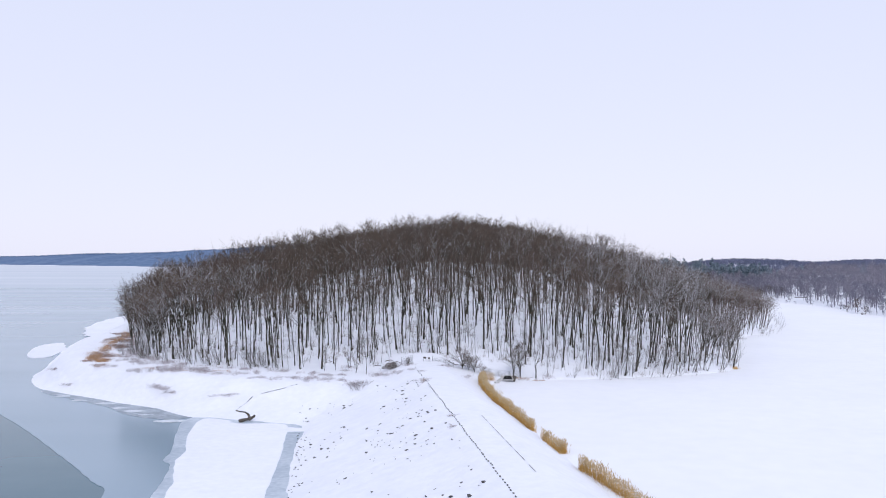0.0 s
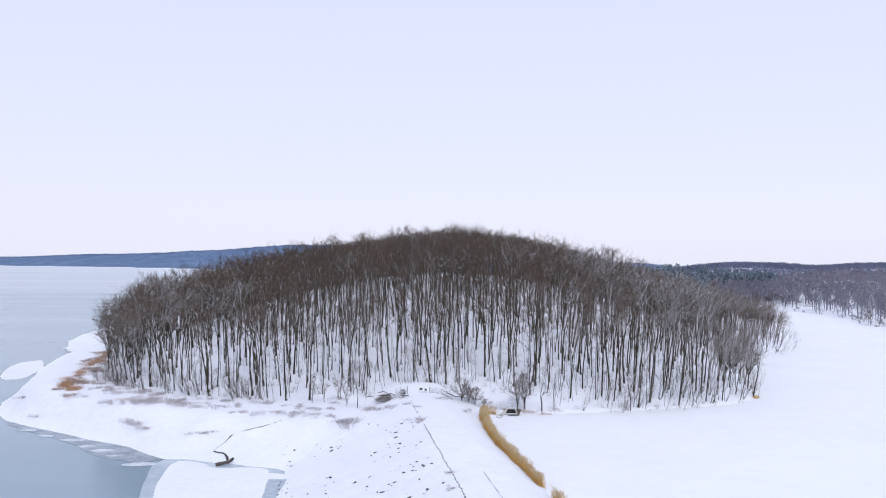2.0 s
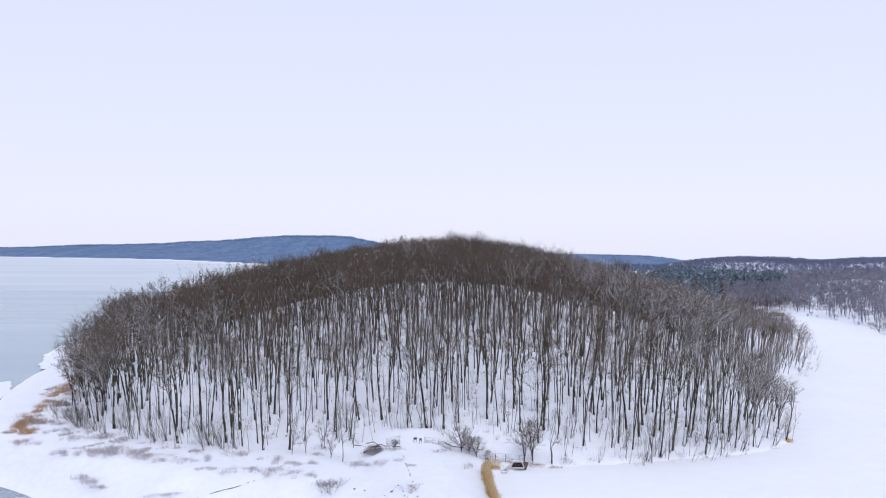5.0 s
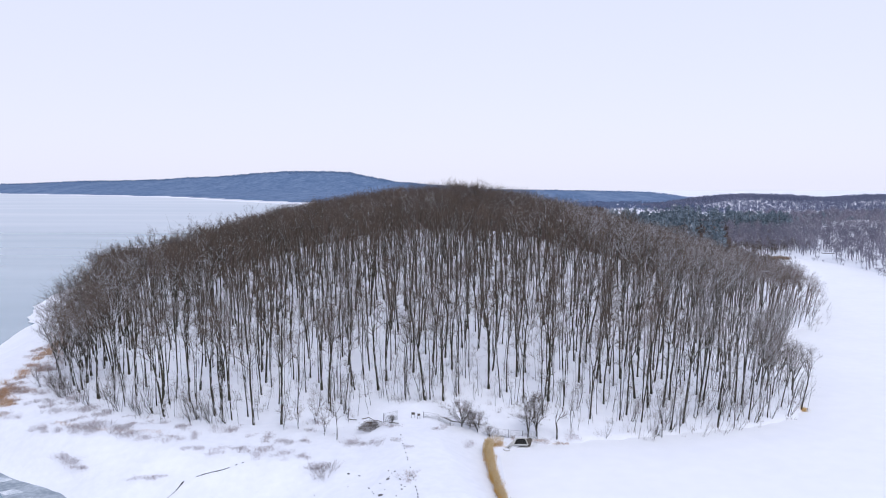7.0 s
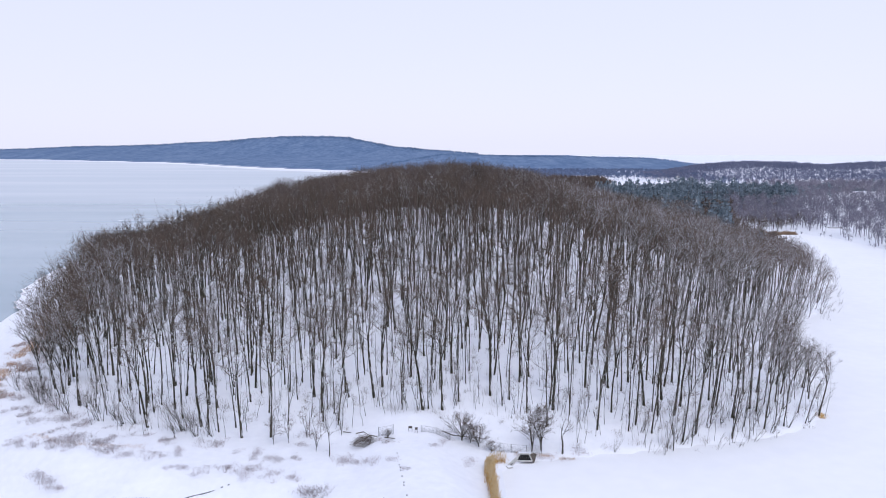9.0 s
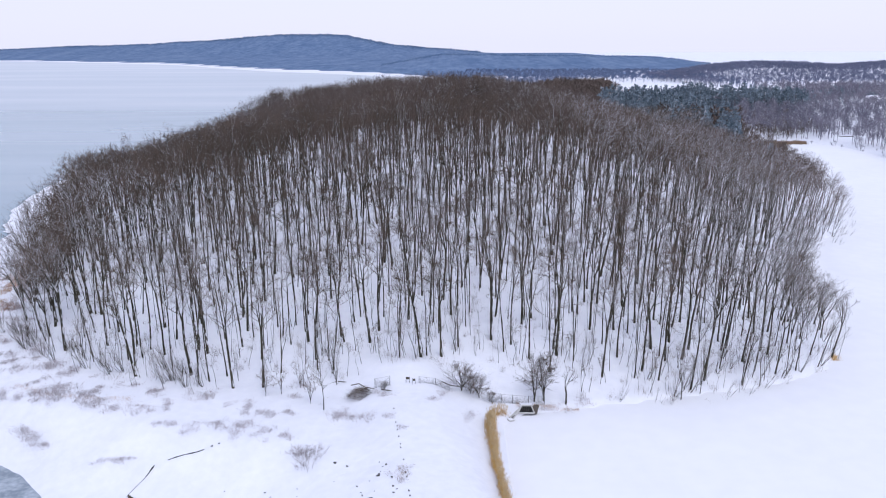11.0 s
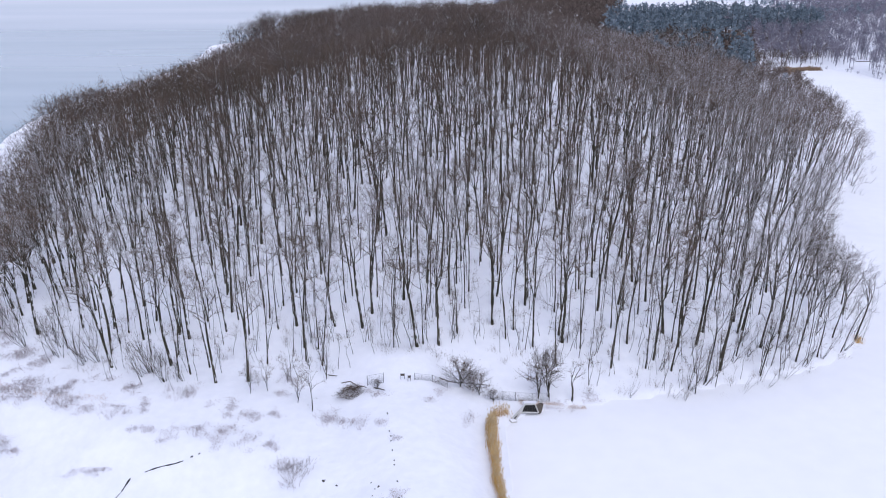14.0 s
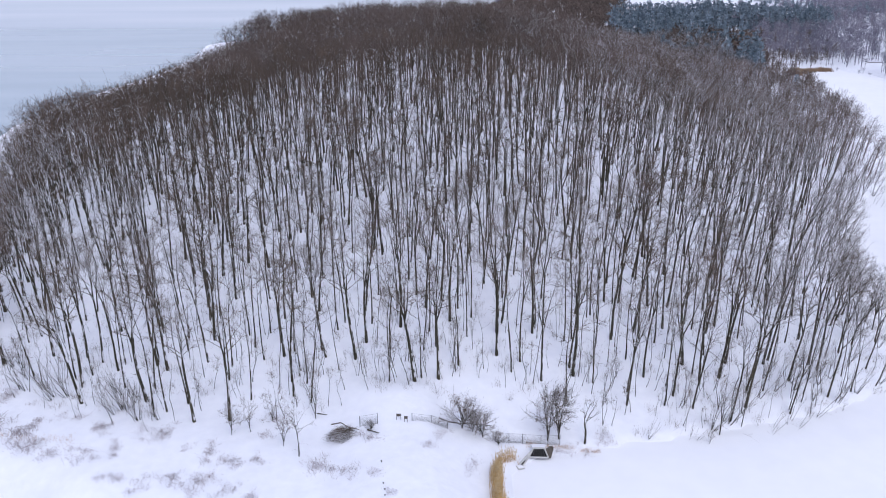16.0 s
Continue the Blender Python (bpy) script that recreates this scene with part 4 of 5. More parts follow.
def spread_places(seed, count, x0, x1, y_of, deep, low, high):
    rng = np.random.default_rng(seed)
    xs = rng.uniform(x0, x1, count)
    return [(x, y_of(x) + rng.uniform(*deep), rng.uniform(low, high)) for x in xs]


def weed_patch(seed, stalks, wide, height, white):
    """A patch of dead stalks bent over by snow, in a few tufts."""
    rng = np.random.default_rng(seed)
    w = Wood()
    hub = rng.normal(0, wide * 0.62, (9, 2))
    p = hub[rng.integers(0, 9, stalks)] + rng.normal(0, wide * 0.24, (stalks, 2))
    up = np.stack([rng.normal(0.1, 0.3, stalks), rng.normal(0, 0.3, stalks), rng.uniform(0.4, 1.0, stalks)], axis=1) * height
    base = np.concatenate([p, np.full((stalks, 1), -0.04)], axis=1)
    mats = np.where(rng.random(stalks) < white, 2, 1)
    w.wisps(base, up, rng.uniform(0.012, 0.026, stalks), mats)
    bow = np.stack([rng.normal(0.2, 0.5, stalks), rng.normal(0, 0.4, stalks), rng.normal(-0.05, 0.2, stalks)], axis=1) * height
    w.wisps(base + up * 0.7, bow, rng.uniform(0.012, 0.024, stalks), mats)
    return w.arrays()


def front_growth():
    weed = [weed_patch(500 + k, 170, 1.9, 0.95, 0.42) for k in range(7)]
    stalks = [BARK, WEED, SNOW_TWIG]
    terrace = [(-72.5, 202, 1.0), (-67.3, 202.6, 1.1), (-65.2, 191.0, 1.3), (-63.4, 191.4, 1.2), (-61.6, 191.8, 1.2), (-59.8, 190.6, 1.1), (-57.2, 189.5, 1.2), (-55, 188.2, 1.0), (-52.9, 187.1, 1.0), (-70.2, 191.2, 0.9), (-71.4, 192, 0.8),
               (-62.5, 183.1, 1.1), (-60.8, 182.2, 1.0), (-59.0, 180.5, 0.8), (-47.3, 174.8, 0.6), (-45.4, 174.8, 0.6), (-43.5, 174.7, 0.5), (-35.8, 179.1, 0.8), (-38.9, 180.2, 0.6), (-42.1, 180.4, 0.5), (-32.6, 179.8, 0.8), (-28.7, 178.4, 1.0), (-28.2, 180.2, 0.8),
               (-29.1, 185.2, 0.9), (-45.8, 184.4, 0.9), (-14.3, 181.8, 1.0), (-18.9, 172.4, 0.9), (-21.5, 175.5, 0.8), (-24.5, 177.2, 0.7), (-98.2, 210.8, 0.8), (-89, 198, 0.8), (-80, 199, 0.8), (-50, 186, 0.8), (-25, 182.5, 0.7), (-22.5, 183.5, 0.7)]
    shrubs("low_shrub", "low dead weeds poking through snow", "shrub", "low shrubs on the shore terrace", weed, terrace, stalks)
    shrubs("low_shrub", "low dead weeds poking through snow", "shrub", "low shrubs on the shore terrace", weed[1:5], spread_places(3, 26, -82, -20, lambda x: float(front_line(x)) - 4.5, (-5, 4), 0.35, 0.9), stalks)
    shrubs("low_shrub", "low dead weeds on the dam's shoulder", "shrub", "low shrubs by the road", weed, [(-9.8, 180.2, 0.9), (-6.6, 178.4, 0.55), (-8.0, 186.2, 0.8), (-3.6, 161.6, 0.6), (-3.8, 159.8, 0.5), (1.2, 125.7, 0.4), (1.5, 119.1, 0.4), (5.5, 182.6, 0.8), (-0.3, 184.0, 0.5), (-12.5, 181.5, 0.8), (19, 188.2, 0.8), (21.5, 188.6, 0.9), (23.4, 189.3, 0.9), (26, 189.8, 0.7), (1.0, 187.4, 0.6), (-4.2, 174, 0.4)], stalks)
    shore = spread_places(21, 34, 200, 282, lambda y: 0.0, (-3.5, 4.5), 0.6, 1.1)
    shrubs("russet_shrub", "russet brush and dead stalks half under snow", "shrub", "russet brush on the lake shore", [weed_patch(530 + k, 230, 2.3, 1.0, 0.35) for k in range(4)], [(float(np.interp(a, [200, 206, 220, 250, 282], [-80, -85, -90, -99, -108])) + b, a, c) for a, b, c in shore], [BARK, RUSSET, SNOW_TWIG])
    shrubs("low_shrub", "dead weeds and fallen stems along the wood", "shrub", "low shrubs on the shore terrace", weed, [(-84, 222, 1.3), (-80.2, 219.2, 1.3), (-86.5, 228, 1.2), (-76, 213, 1.2), (-73, 209, 1.1), (-66.0, 203.1, 1.1), (-89, 236, 1.2), (-92, 246, 1.2), (-82, 215, 1.0), (-79, 208, 0.9)], stalks)
    rust = [shrub_body(520 + s, 40, 1.2, 1.0, 14, 0.010, thick=0.012, snowy=0.35, root=1.5) for s in range(2)]
    shrubs("rusty_shrub", "rust-brown bare shrub poking through snow", "shrub", "rusty shrubs on the shore", rust, [(-17.3, 170.2, 1.2), (-16.0, 171.0, 0.9), (-17.2, 168.5, 0.9), (-18.6, 171.6, 0.8)], [BARK, WEED, SNOW_TWIG])
    shrubs("rusty_shrub", "small rust-brown tuft on the kerb of the dam road", "shrub", "rusty shrubs on the shore", rust, [(-3.7, 161.2, 0.55), (-3.9, 163, 0.35), (1.3, 125.6, 0.3), (1.7, 119, 0.3)], [BARK, GRASS, SNOW_TWIG])
    bush = []
    for k in range(3):
        t, l, w = tree_bodies(540 + k, height=3.1, girth=0.085, fork=0.13, leaders=9, primaries=4, secondaries=3, twigs=22, twig_wide=0.009, snowy=0.4, spread=3.4, sides=4, reach=0.5, rise=0.7, crook=0.10)
        bush.append(joined([(t[0], t[1], t[2]), (l[0], l[1], l[2] * 2), (w[0], w[1], w[2] + 1)]))
    shrubs("round_bush", "dense round leafless bush beside the fence", "bush", "bushes by the fence", bush, [(4.3, 190.2, 1.75), (7.2, 188.9, 1.35), (5.8, 189.8, 1.1), (9.2, 188.0, 0.8), (-7.9, 187.6, 0.55)])
    sap = []
    for s in range(6):
        t, l, w = tree_bodies(560 + s, height=6.0, girth=0.045, fork=0.5, leaders=1 + s % 2, primaries=4, secondaries=1, twigs=8, twig_wide=0.010, snowy=0.25, sides=4, steps=4, reach=0.7, crook=0.10)
        sap.append(joined([(t[0], t[1], t[2]), (l[0], l[1], l[2] * 2), (w[0], w[1], w[2] + 1)]))
    front = spread_places(5, 110, -70, 62, lambda x: float(front_line(x)), (-2.5, 9), 0.6, 1.5)
    front += spread_places(15, 85, -22, 40, lambda x: float(front_line(x)), (-2, 16), 0.4, 1.0)
    shrubs("sapling", "thin bare sapling at the wood's edge", "sapling", "saplings along the wood's edge", sap, front)
    small = [dict(height=8.6, girth=0.15, fork=0.07, leaders=5, primaries=7, secondaries=4, twigs=17, spread=1.9, rise=0.8, crook=0.10), dict(height=9.0, girth=0.10, fork=0.22, leaders=1, primaries=15, secondaries=2, twigs=12, spread=1.7, rise=0.6, crook=0.03),
             dict(height=9.5, girth=0.08, fork=0.06, leaders=4, primaries=4, secondaries=1, twigs=10, spread=0.8, rise=1.0, crook=0.03), dict(height=6.5, girth=0.17, fork=0.42, leaders=2, primaries=4, secondaries=1, twigs=8, spread=1.5, rise=0.8, crook=0.10),
             dict(height=6.0, girth=0.07, fork=0.1, leaders=3, primaries=5, secondaries=2, twigs=12, spread=1.3, rise=0.8, crook=0.08)]
    told = ["dark spreading bare tree beside the spillway", "slim bare tree with fine level branches in snow", "bare tree of several slim stems at the wood's foot", "crooked dark snag with a few bare branches", "small bare shrubby tree before the wood"]
    spots = [[(16.0, 189.6), (17.7, 190.0)], [(-17.0, 184.6)], [(-16.0, 193.0)], [(21.1, 189.4)], [(-24.5, 190.2), (-21.9, 192.5), (-27, 189.5), (-19.5, 187)]]
    for k, (shape, label, at) in enumerate(zip(small, told, spots)):
        t, l, w = tree_bodies(580 + k, twig_wide=0.010, snowy=0.15, sides=5, reach=0.7, **shape)
        one = mesh_from("trunk", t[0], t[1], [BARK])
        top = joined([(l[0], l[1], l[2] * 2), (w[0], w[1], w[2] + 1)])
        two = mesh_from("crown", top[0], top[1], [BARK, TWIG, SNOW_TWIG], top[2])
        for n, (x, y) in enumerate(at):
            ob = tagged(new("small_tree"), label, "tree", "small trees before the wood")
            part("trunk", one, ob)
            part("crown", two, ob)
            ob.matrix_basis = pose(x, y, float(snow_z(x, y)) - 0.02, 0, 14 if k == 3 else 0, 70 * n + 20 * k)
    east = [shrub_body(600 + s, 6, 7.5, 0.34, 20, 0.012, drift=(0.32, -0.12), thick=0.045, snowy=0.5, lift=0.05) for s in range(4)]
    shrubs("leaning_shrub", "tall leaning many-stemmed shrub on the pond shore", "shrub", "leaning shrubs on the pond shore", east, [(39.6, 193.3, 1.05), (42.3, 194.3, 1.0), (36, 197.0, 0.8), (47, 194, 1.0), (51, 195.6, 1.0), (55, 197.3, 0.9), (60, 200, 1.0), (64, 202.5, 0.8), (69, 205.5, 0.9), (74, 213, 0.8), (77, 222, 0.9), (80, 234, 0.9), (30, 190.6, 0.5), (36, 191.5, 0.6)])
    shrubs("leaning_shrub", "tall leaning many-stemmed shrub on the pond shore", "shrub", "leaning shrubs on the pond shore", east, [(81, 250, 1.0), (87, 262, 1.0), (94, 276, 1.1), (101, 289, 1.1), (113, 300, 1.1), (121, 311, 1.1), (128, 322, 1.1), (135, 338, 1.1), (141, 354, 1.0), (147, 372, 1.0)])
    inner = [(x, y, z) for x, y, z in spread_places(8, 18, 40, 84, lambda x: float(np.interp(x, [40, 58, 72, 84], [194, 199, 209, 244])), (0.5, 9), 0.5, 0.95)]
    shrubs("leaning_shrub", "tall leaning many-stemmed shrub at the wood's edge", "shrub", "leaning shrubs on the pond shore", east, inner)
    low = [shrub_body(620 + s, 30, 2.2, 1.0, 12, 0.018, thick=0.02, snowy=0.35) for s in range(2)]
    shrubs("shore_bush", "low snowy bush on the pond shore", "bush", "low bushes on the pond shore", low, [(40, 191.2, 1.0), (58.5, 197.5, 1.0), (73, 209, 0.9), (64, 200.5, 0.7), (76, 214, 0.8), (24, 188.6, 0.6), (47, 193.2, 0.7), (22.2, 187.9, 0.6), (84, 256, 0.9), (97, 282, 0.9), (52, 195.4, 0.8), (55.5, 197.2, 1.0), (68, 203.6, 1.0), (77.5, 219, 1.0), (80, 228, 0.9), (82, 239, 1.0), (34, 191.3, 0.7), (43, 192.6, 0.9)])
    west = [shrub_body(640 + s, 8, 7.5, 0.26, 15, 0.013, drift=(-0.34, -0.10), thick=0.05, snowy=0.3, lift=0.05) for s in range(3)]
    shrubs("leaning_shrub", "tall leaning many-stemmed shrub at the wood's edge", "shrub", "leaning shrubs on the lake side", west, spread_places(12, 26, -88, -40, lambda x: float(front_line(x)), (-1, 6), 0.4, 0.7))
    shrubs("leaning_shrub", "tall leaning many-stemmed shrub at the wood's edge", "shrub", "leaning shrubs on the lake side", west, [(-44.3, 196.1, 0.9), (-41.0, 193.2, 0.9), (-38.2, 193.4, 0.6), (-53.8, 200.0, 1.0), (-58.1, 202.4, 1.0), (-61, 202, 0.8), (-68, 205, 0.8), (-76, 211, 0.8), (-81, 219, 0.8)])


front_growth()


def understorey():
    """Thin young growth under the tall trees."""
    sap = []
    for s in range(5):
        t, l, w = tree_bodies(700 + s, height=7.0, girth=0.045, fork=0.5, leaders=1 + s % 2, primaries=4, secondaries=0, twigs=8, twig_wide=0.010, snowy=0.3, sides=3, steps=4, reach=0.9, crook=0.14)
        sap.append(joined([t, (l[0], l[1], l[2] * 2), (w[0], w[1], w[2] + 1)]))
    x, y, rng = grid_places(-100, 80, 194, 290, 4.6, 31)
    ok = (y > front_line(x) + 1) & (x > west_edge(y)) & (x < east_edge(y)) & (rng.random(len(x)) < 0.6)
    x, y = x[ok], y[ok]
    low = []
    for k in range(5):
        w, r = Wood(), np.random.default_rng(720 + k)
        a, o = r.uniform(0, 6.28, 34), r.uniform(0, 1.5, 34)
        w.twigs(np.stack([np.cos(a) * o, np.sin(a) * o, np.full(34, -0.05)], axis=1), np.stack([r.normal(0, 0.5, 34), r.normal(0, 0.5, 34), r.uniform(0.6, 1.9, 34)], axis=1), 0.011, (r.random(34) < 0.35).astype(int))
        low.append(w.arrays())
    bx, by, rng = grid_places(-100, 82, 189, 262, 3.6, 32)
    ok = (by > front_line(bx) - 3) & (bx > west_edge(by) - 4) & (bx < east_edge(by) + 2) & (rng.random(len(bx)) < 0.5 + 0.2 * smooth(bx, 10, 50))
    bx, by = bx[ok], by[ok]
    poles = []
    for k in range(6):
        t, l, w = tree_bodies(740 + k, height=14.5, girth=0.065, fork=0.55, leaders=1, primaries=5, secondaries=0, twigs=6, twig_wide=0.011, snowy=0.15, sides=3, steps=4, spread=0.8, reach=1.0, crook=0.05)
        poles.append(joined([t, (l[0], l[1], l[2] * 2), (w[0], w[1], w[2] + 1)]))
    qx, qy, rng = grid_places(-105, 95, 194, 330, 5.2, 33)
    ok = (qy > front_line(qx) + 0.5) & (qx > west_edge(qy)) & (qx < east_edge(qy)) & (rng.random(len(qx)) < 0.74 - 0.45 * smooth(-qx, 15, 50))
    qx, qy = qx[ok], qy[ok]
    scattered("pole_growth", poles, [(a, b, c, rng.uniform(0, 6.28), rng.uniform(0.6, 1.15), rng.integers(0, 6), rng.normal(0.08 * float(smooth(a, 12, 60)), 0.05), rng.normal(0, 0.04)) for a, b, c in zip(qx, qy, snow_z(qx, qy))], [BARK, TWIG, SNOW_TWIG], "thin bare pole-like young trees among the tall ones", "undergrowth")
    scattered("brushwood", low, [(a, b, c, rng.uniform(0, 6.28), rng.uniform(0.6, 1.3), rng.integers(0, 5)) for a, b, c in zip(bx, by, snow_z(bx, by))], [TWIG, SNOW_TWIG], "fine bare brushwood on the snowy wood floor", "undergrowth")
    scattered("understorey", sap, [(a, b, c, rng.uniform(0, 6.28), rng.uniform(0.5, 1.3), rng.integers(0, 5)) for a, b, c in zip(x, y, snow_z(x, y))], [BARK, TWIG, SNOW_TWIG], "thin snowy saplings under the tall trees", "undergrowth")


understorey()


def blades(name, label, category, line, width, count, height, wide, mat, plume=None, seed=0, lean=0.12, clumps=0.0):
    """A bed of reeds or grass along a line of the plan."""
    rng = np.random.default_rng(seed)
    pts = np.array([(q.x, q.y) for q in curve_through([(a, b, 0) for a, b in line], 8)])
    t = rng.uniform(0, len(pts) - 1.001, count)
    i = t.astype(int)
    p = pts[i] + (pts[i + 1] - pts[i]) * (t - i)[:, None]
    d = pts[i + 1] - pts[i]
    d = d / (np.linalg.norm(d, axis=1)[:, None] + 1e-9)
    w = rng.normal(0, 0.36, count).clip(-1, 1) * width * (0.55 + 0.9 * value_noise(p[:, 0], p[:, 1], 3.0, seed))
    p = p + np.stack([-d[:, 1], d[:, 0]], axis=1) * w[:, None]
    keep = value_noise(p[:, 0], p[:, 1], 3.2, seed + 5) > clumps
    p, w, count = p[keep], w[keep], int(keep.sum())
    z = np.maximum(snow_z(p[:, 0], p[:, 1]), 0.0) - 0.05
    h = height * rng.uniform(0.6, 1.1, count) * (1 - 0.35 * np.abs(w) / width) * (0.75 + 0.5 * value_noise(p[:, 0], p[:, 1], 2.0, seed + 1))
    way = np.stack([rng.normal(0, lean, count) * h, rng.normal(0, lean, count) * h, h], axis=1)
    wood = Wood()
    base = np.stack([p[:, 0], p[:, 1], z], axis=1)
    wood.twigs(base, way, wide * rng.uniform(0.7, 1.3, count), 0)
    if plume:
        k = rng.random(count) < 0.6
        bend = np.stack([rng.normal(0.05, 0.08, k.sum()), rng.normal(0, 0.08, k.sum()), rng.uniform(0.25, 0.4, k.sum())], axis=1)
        wood.twigs(base[k] + way[k] * 0.86, bend, plume, 1)
    V, T, M = wood.arrays()
    return tagged(new(name, mesh_from(name, V, T, [mat, PLUME], M)), label, category, kind="stuff")


blades("reed_bed", "dense bed of tall tan reeds along the dam", "reeds", [(8.7, 182.6), (8.55, 178), (8.75, 168), (9.7, 156), (11.9, 144), (14.4, 132)], 0.85, 4100, 2.4, 0.022, REED, 0.06, 1)
blades("reed_bed", "small clump of tall tan reeds", "reeds", [(15.4, 127), (16.6, 121), (17.4, 118)], 0.75, 550, 2.1, 0.022, REED, 0.06, 2)
blades("reed_bed", "dense bed of tall tan reeds by the pond", "reeds", [(18.4, 109.5), (19.9, 103), (21.6, 95.5), (23.2, 86)], 0.68, 1250, 2.1, 0.022, REED, 0.06, 3)
blades("reed_bed", "tan reeds beside the spillway", "reeds", [(8.6, 183.4), (9.6, 185.0), (11.2, 186.0)], 0.9, 190, 1.9, 0.02, REED, 0.05, 4, 0.16)
blades("reed_bed", "brown reeds at the head of the bay", "reeds", [(180, 519), (186, 531), (196, 537), (206, 538)], 4.5, 1900, 2.2, 0.16, BROWN_REED, 0.0, 5)
blades("dry_grass", "russet dry grass tufts on the lake shore", "grass", [(-83.5, 206), (-89, 212), (-91.5, 220)], 3.0, 1700, 1.1, 0.026, GRASS, None, 6, 0.3, 0.42)
blades("dry_grass", "russet dry grass tufts on the lake shore", "grass", [(-92, 222), (-95.5, 236), (-98, 249)], 3.4, 1500, 1.1, 0.028, GRASS, None, 7, 0.3, 0.42)
blades("dry_grass", "russet dry grass tufts on the lake shore", "grass", [(-98.5, 251), (-102, 264), (-107, 281)], 3.4, 1500, 1.2, 0.030, GRASS, None, 10, 0.3, 0.42)
blades("dry_grass", "pale dry grass showing through snow", "grass", [(-48, 188.5), (-60, 190), (-70, 195)], 1.6, 500, 0.55, 0.016, GRASS, None, 8, 0.35)
blades("dry_grass", "tan tuft of dry grass at the pond's edge", "grass", [(73.0, 208.8), (74.0, 211)], 0.9, 260, 1.0, 0.02, REED, None, 11, 0.25)
blades("dry_grass", "pale dry grass beside the pond", "grass", [(13, 188.6), (18, 188.4), (23, 188.0)], 0.9, 500, 0.6, 0.016, GRASS, None, 9, 0.3)


# ---- the dam: stones, kerb, road edge line ----
def stone_mesh(seed, flat):
    rng = random.Random(seed)
    bm = bmesh.new()
    bmesh.ops.create_icosphere(bm, subdivisions=1, radius=0.5)
    for v in bm.verts:
        v.co *= rng.uniform(0.7, 1.15)
        v.co.z *= flat
    me = bpy.data.meshes.new("rock")
    bm.to_mesh(me)
    bm.free()
    me.materials.append(STONE)
    return me


def dam_details():
    rng = random.Random(9)
    kinds = [stone_mesh(s, rng.uniform(0.4, 0.7)) for s in range(7)]
    made = 0
    while made < 240:
        y = rng.uniform(84, 168)
        u = -rng.uniform(1.0, 24.5)
        x = float(road_x(y)) + u
        if value_noise(x, y, 7, 6) < 0.38 and u > -22:
            continue
        if float(snow_z(x, y)) < LAKE + 0.1:
            continue
        size = rng.choice([0.18, 0.2, 0.23, 0.27, 0.33, 0.42, 0.62]) * (0.8 if u < -22 else 1.0)
        ob = tagged(new("rock", kinds[made % 7]), "dark stone poking out of snow on the dam", "rock", "stones on the dam slope")
        ob.matrix_basis = pose(x, y, float(snow_z(x, y)) + 0.02 * size, rng.uniform(-20, 20), rng.uniform(-10, 30), rng.uniform(0, 360)) @ Matrix.Diagonal((size * rng.uniform(0.9, 1.7), size, size * 0.8, 1))
        made += 1
    for _ in range(34):
        y = rng.uniform(96, 152)
        x = float(road_x(y)) - rng.uniform(22.5, 24.3)
        size = rng.uniform(0.16, 0.4)
        ob = tagged(new("rock", kinds[rng.randrange(7)]), "dark stone at the frozen water's edge", "rock", "stones on the dam slope")
        ob.matrix_basis = pose(x, y, max(float(snow_z(x, y)), LAKE) + 0.02, rng.uniform(-20, 20), rng.uniform(-10, 30), rng.uniform(0, 360)) @ Matrix.Diagonal((size * rng.uniform(0.9, 1.6), size, size * 0.8, 1))
    kerb = [stone_mesh(50 + s, 0.8) for s in range(3)]
    for n in range(88):
        y = 83 + n * 1.12 + rng.uniform(-0.2, 0.2)
        x = float(road_x(y)) + rng.uniform(-0.08, 0.08)
        if y > 158 and rng.random() < 0.5:
            continue
        ob = tagged(new("kerb_stone", kerb[n % 3]), "dark kerb stone lining the snowy dam road", "kerb stone", "kerb stones along the dam road")
        ob.matrix_basis = pose(x, y, float(snow_z(x, y)) + 0.05, 0, 0, 8 + rng.uniform(-12, 12)) @ Matrix.Diagonal((0.22, 0.42 * rng.uniform(0.6, 1.3), 0.26, 1))
    # Thin dark rods added for a broken dark line beside the road.
    for y, length in ((92.5, 3.5), (97.5, 6.0), (104.4, 4.0), (109.3, 6.0), (116, 3.5), (120.5, 5.5)):
        w = Wood()
        line = [(float(road_x(y + s)) + ROAD_WIDE - 0.3, y + s, float(snow_z(float(road_x(y + s)) + ROAD_WIDE - 0.3, y + s)) + 0.04) for s in np.linspace(0, length, 5)]
        w.tube(line, [0.012, 0.032, 0.018, 0.03, 0.010], 5, 0)
        V, T, M = w.arrays()
        tagged(new("road_edge_line", mesh_from("road_edge_line", V, T, [TIMBER])), "thin dark rod added along the snowy road's edge", "edging", "timber edging along the road")


dam_details()


# ---- fence, gate and spillway ----
def tube_mesh(name, line, radius, mat, sides=6):
    w = Wood()
    w.tube(line, np.full(len(line), radius), sides, 0)
    V, T, M = w.arrays()
    return mesh_from(name, V, T, [mat])


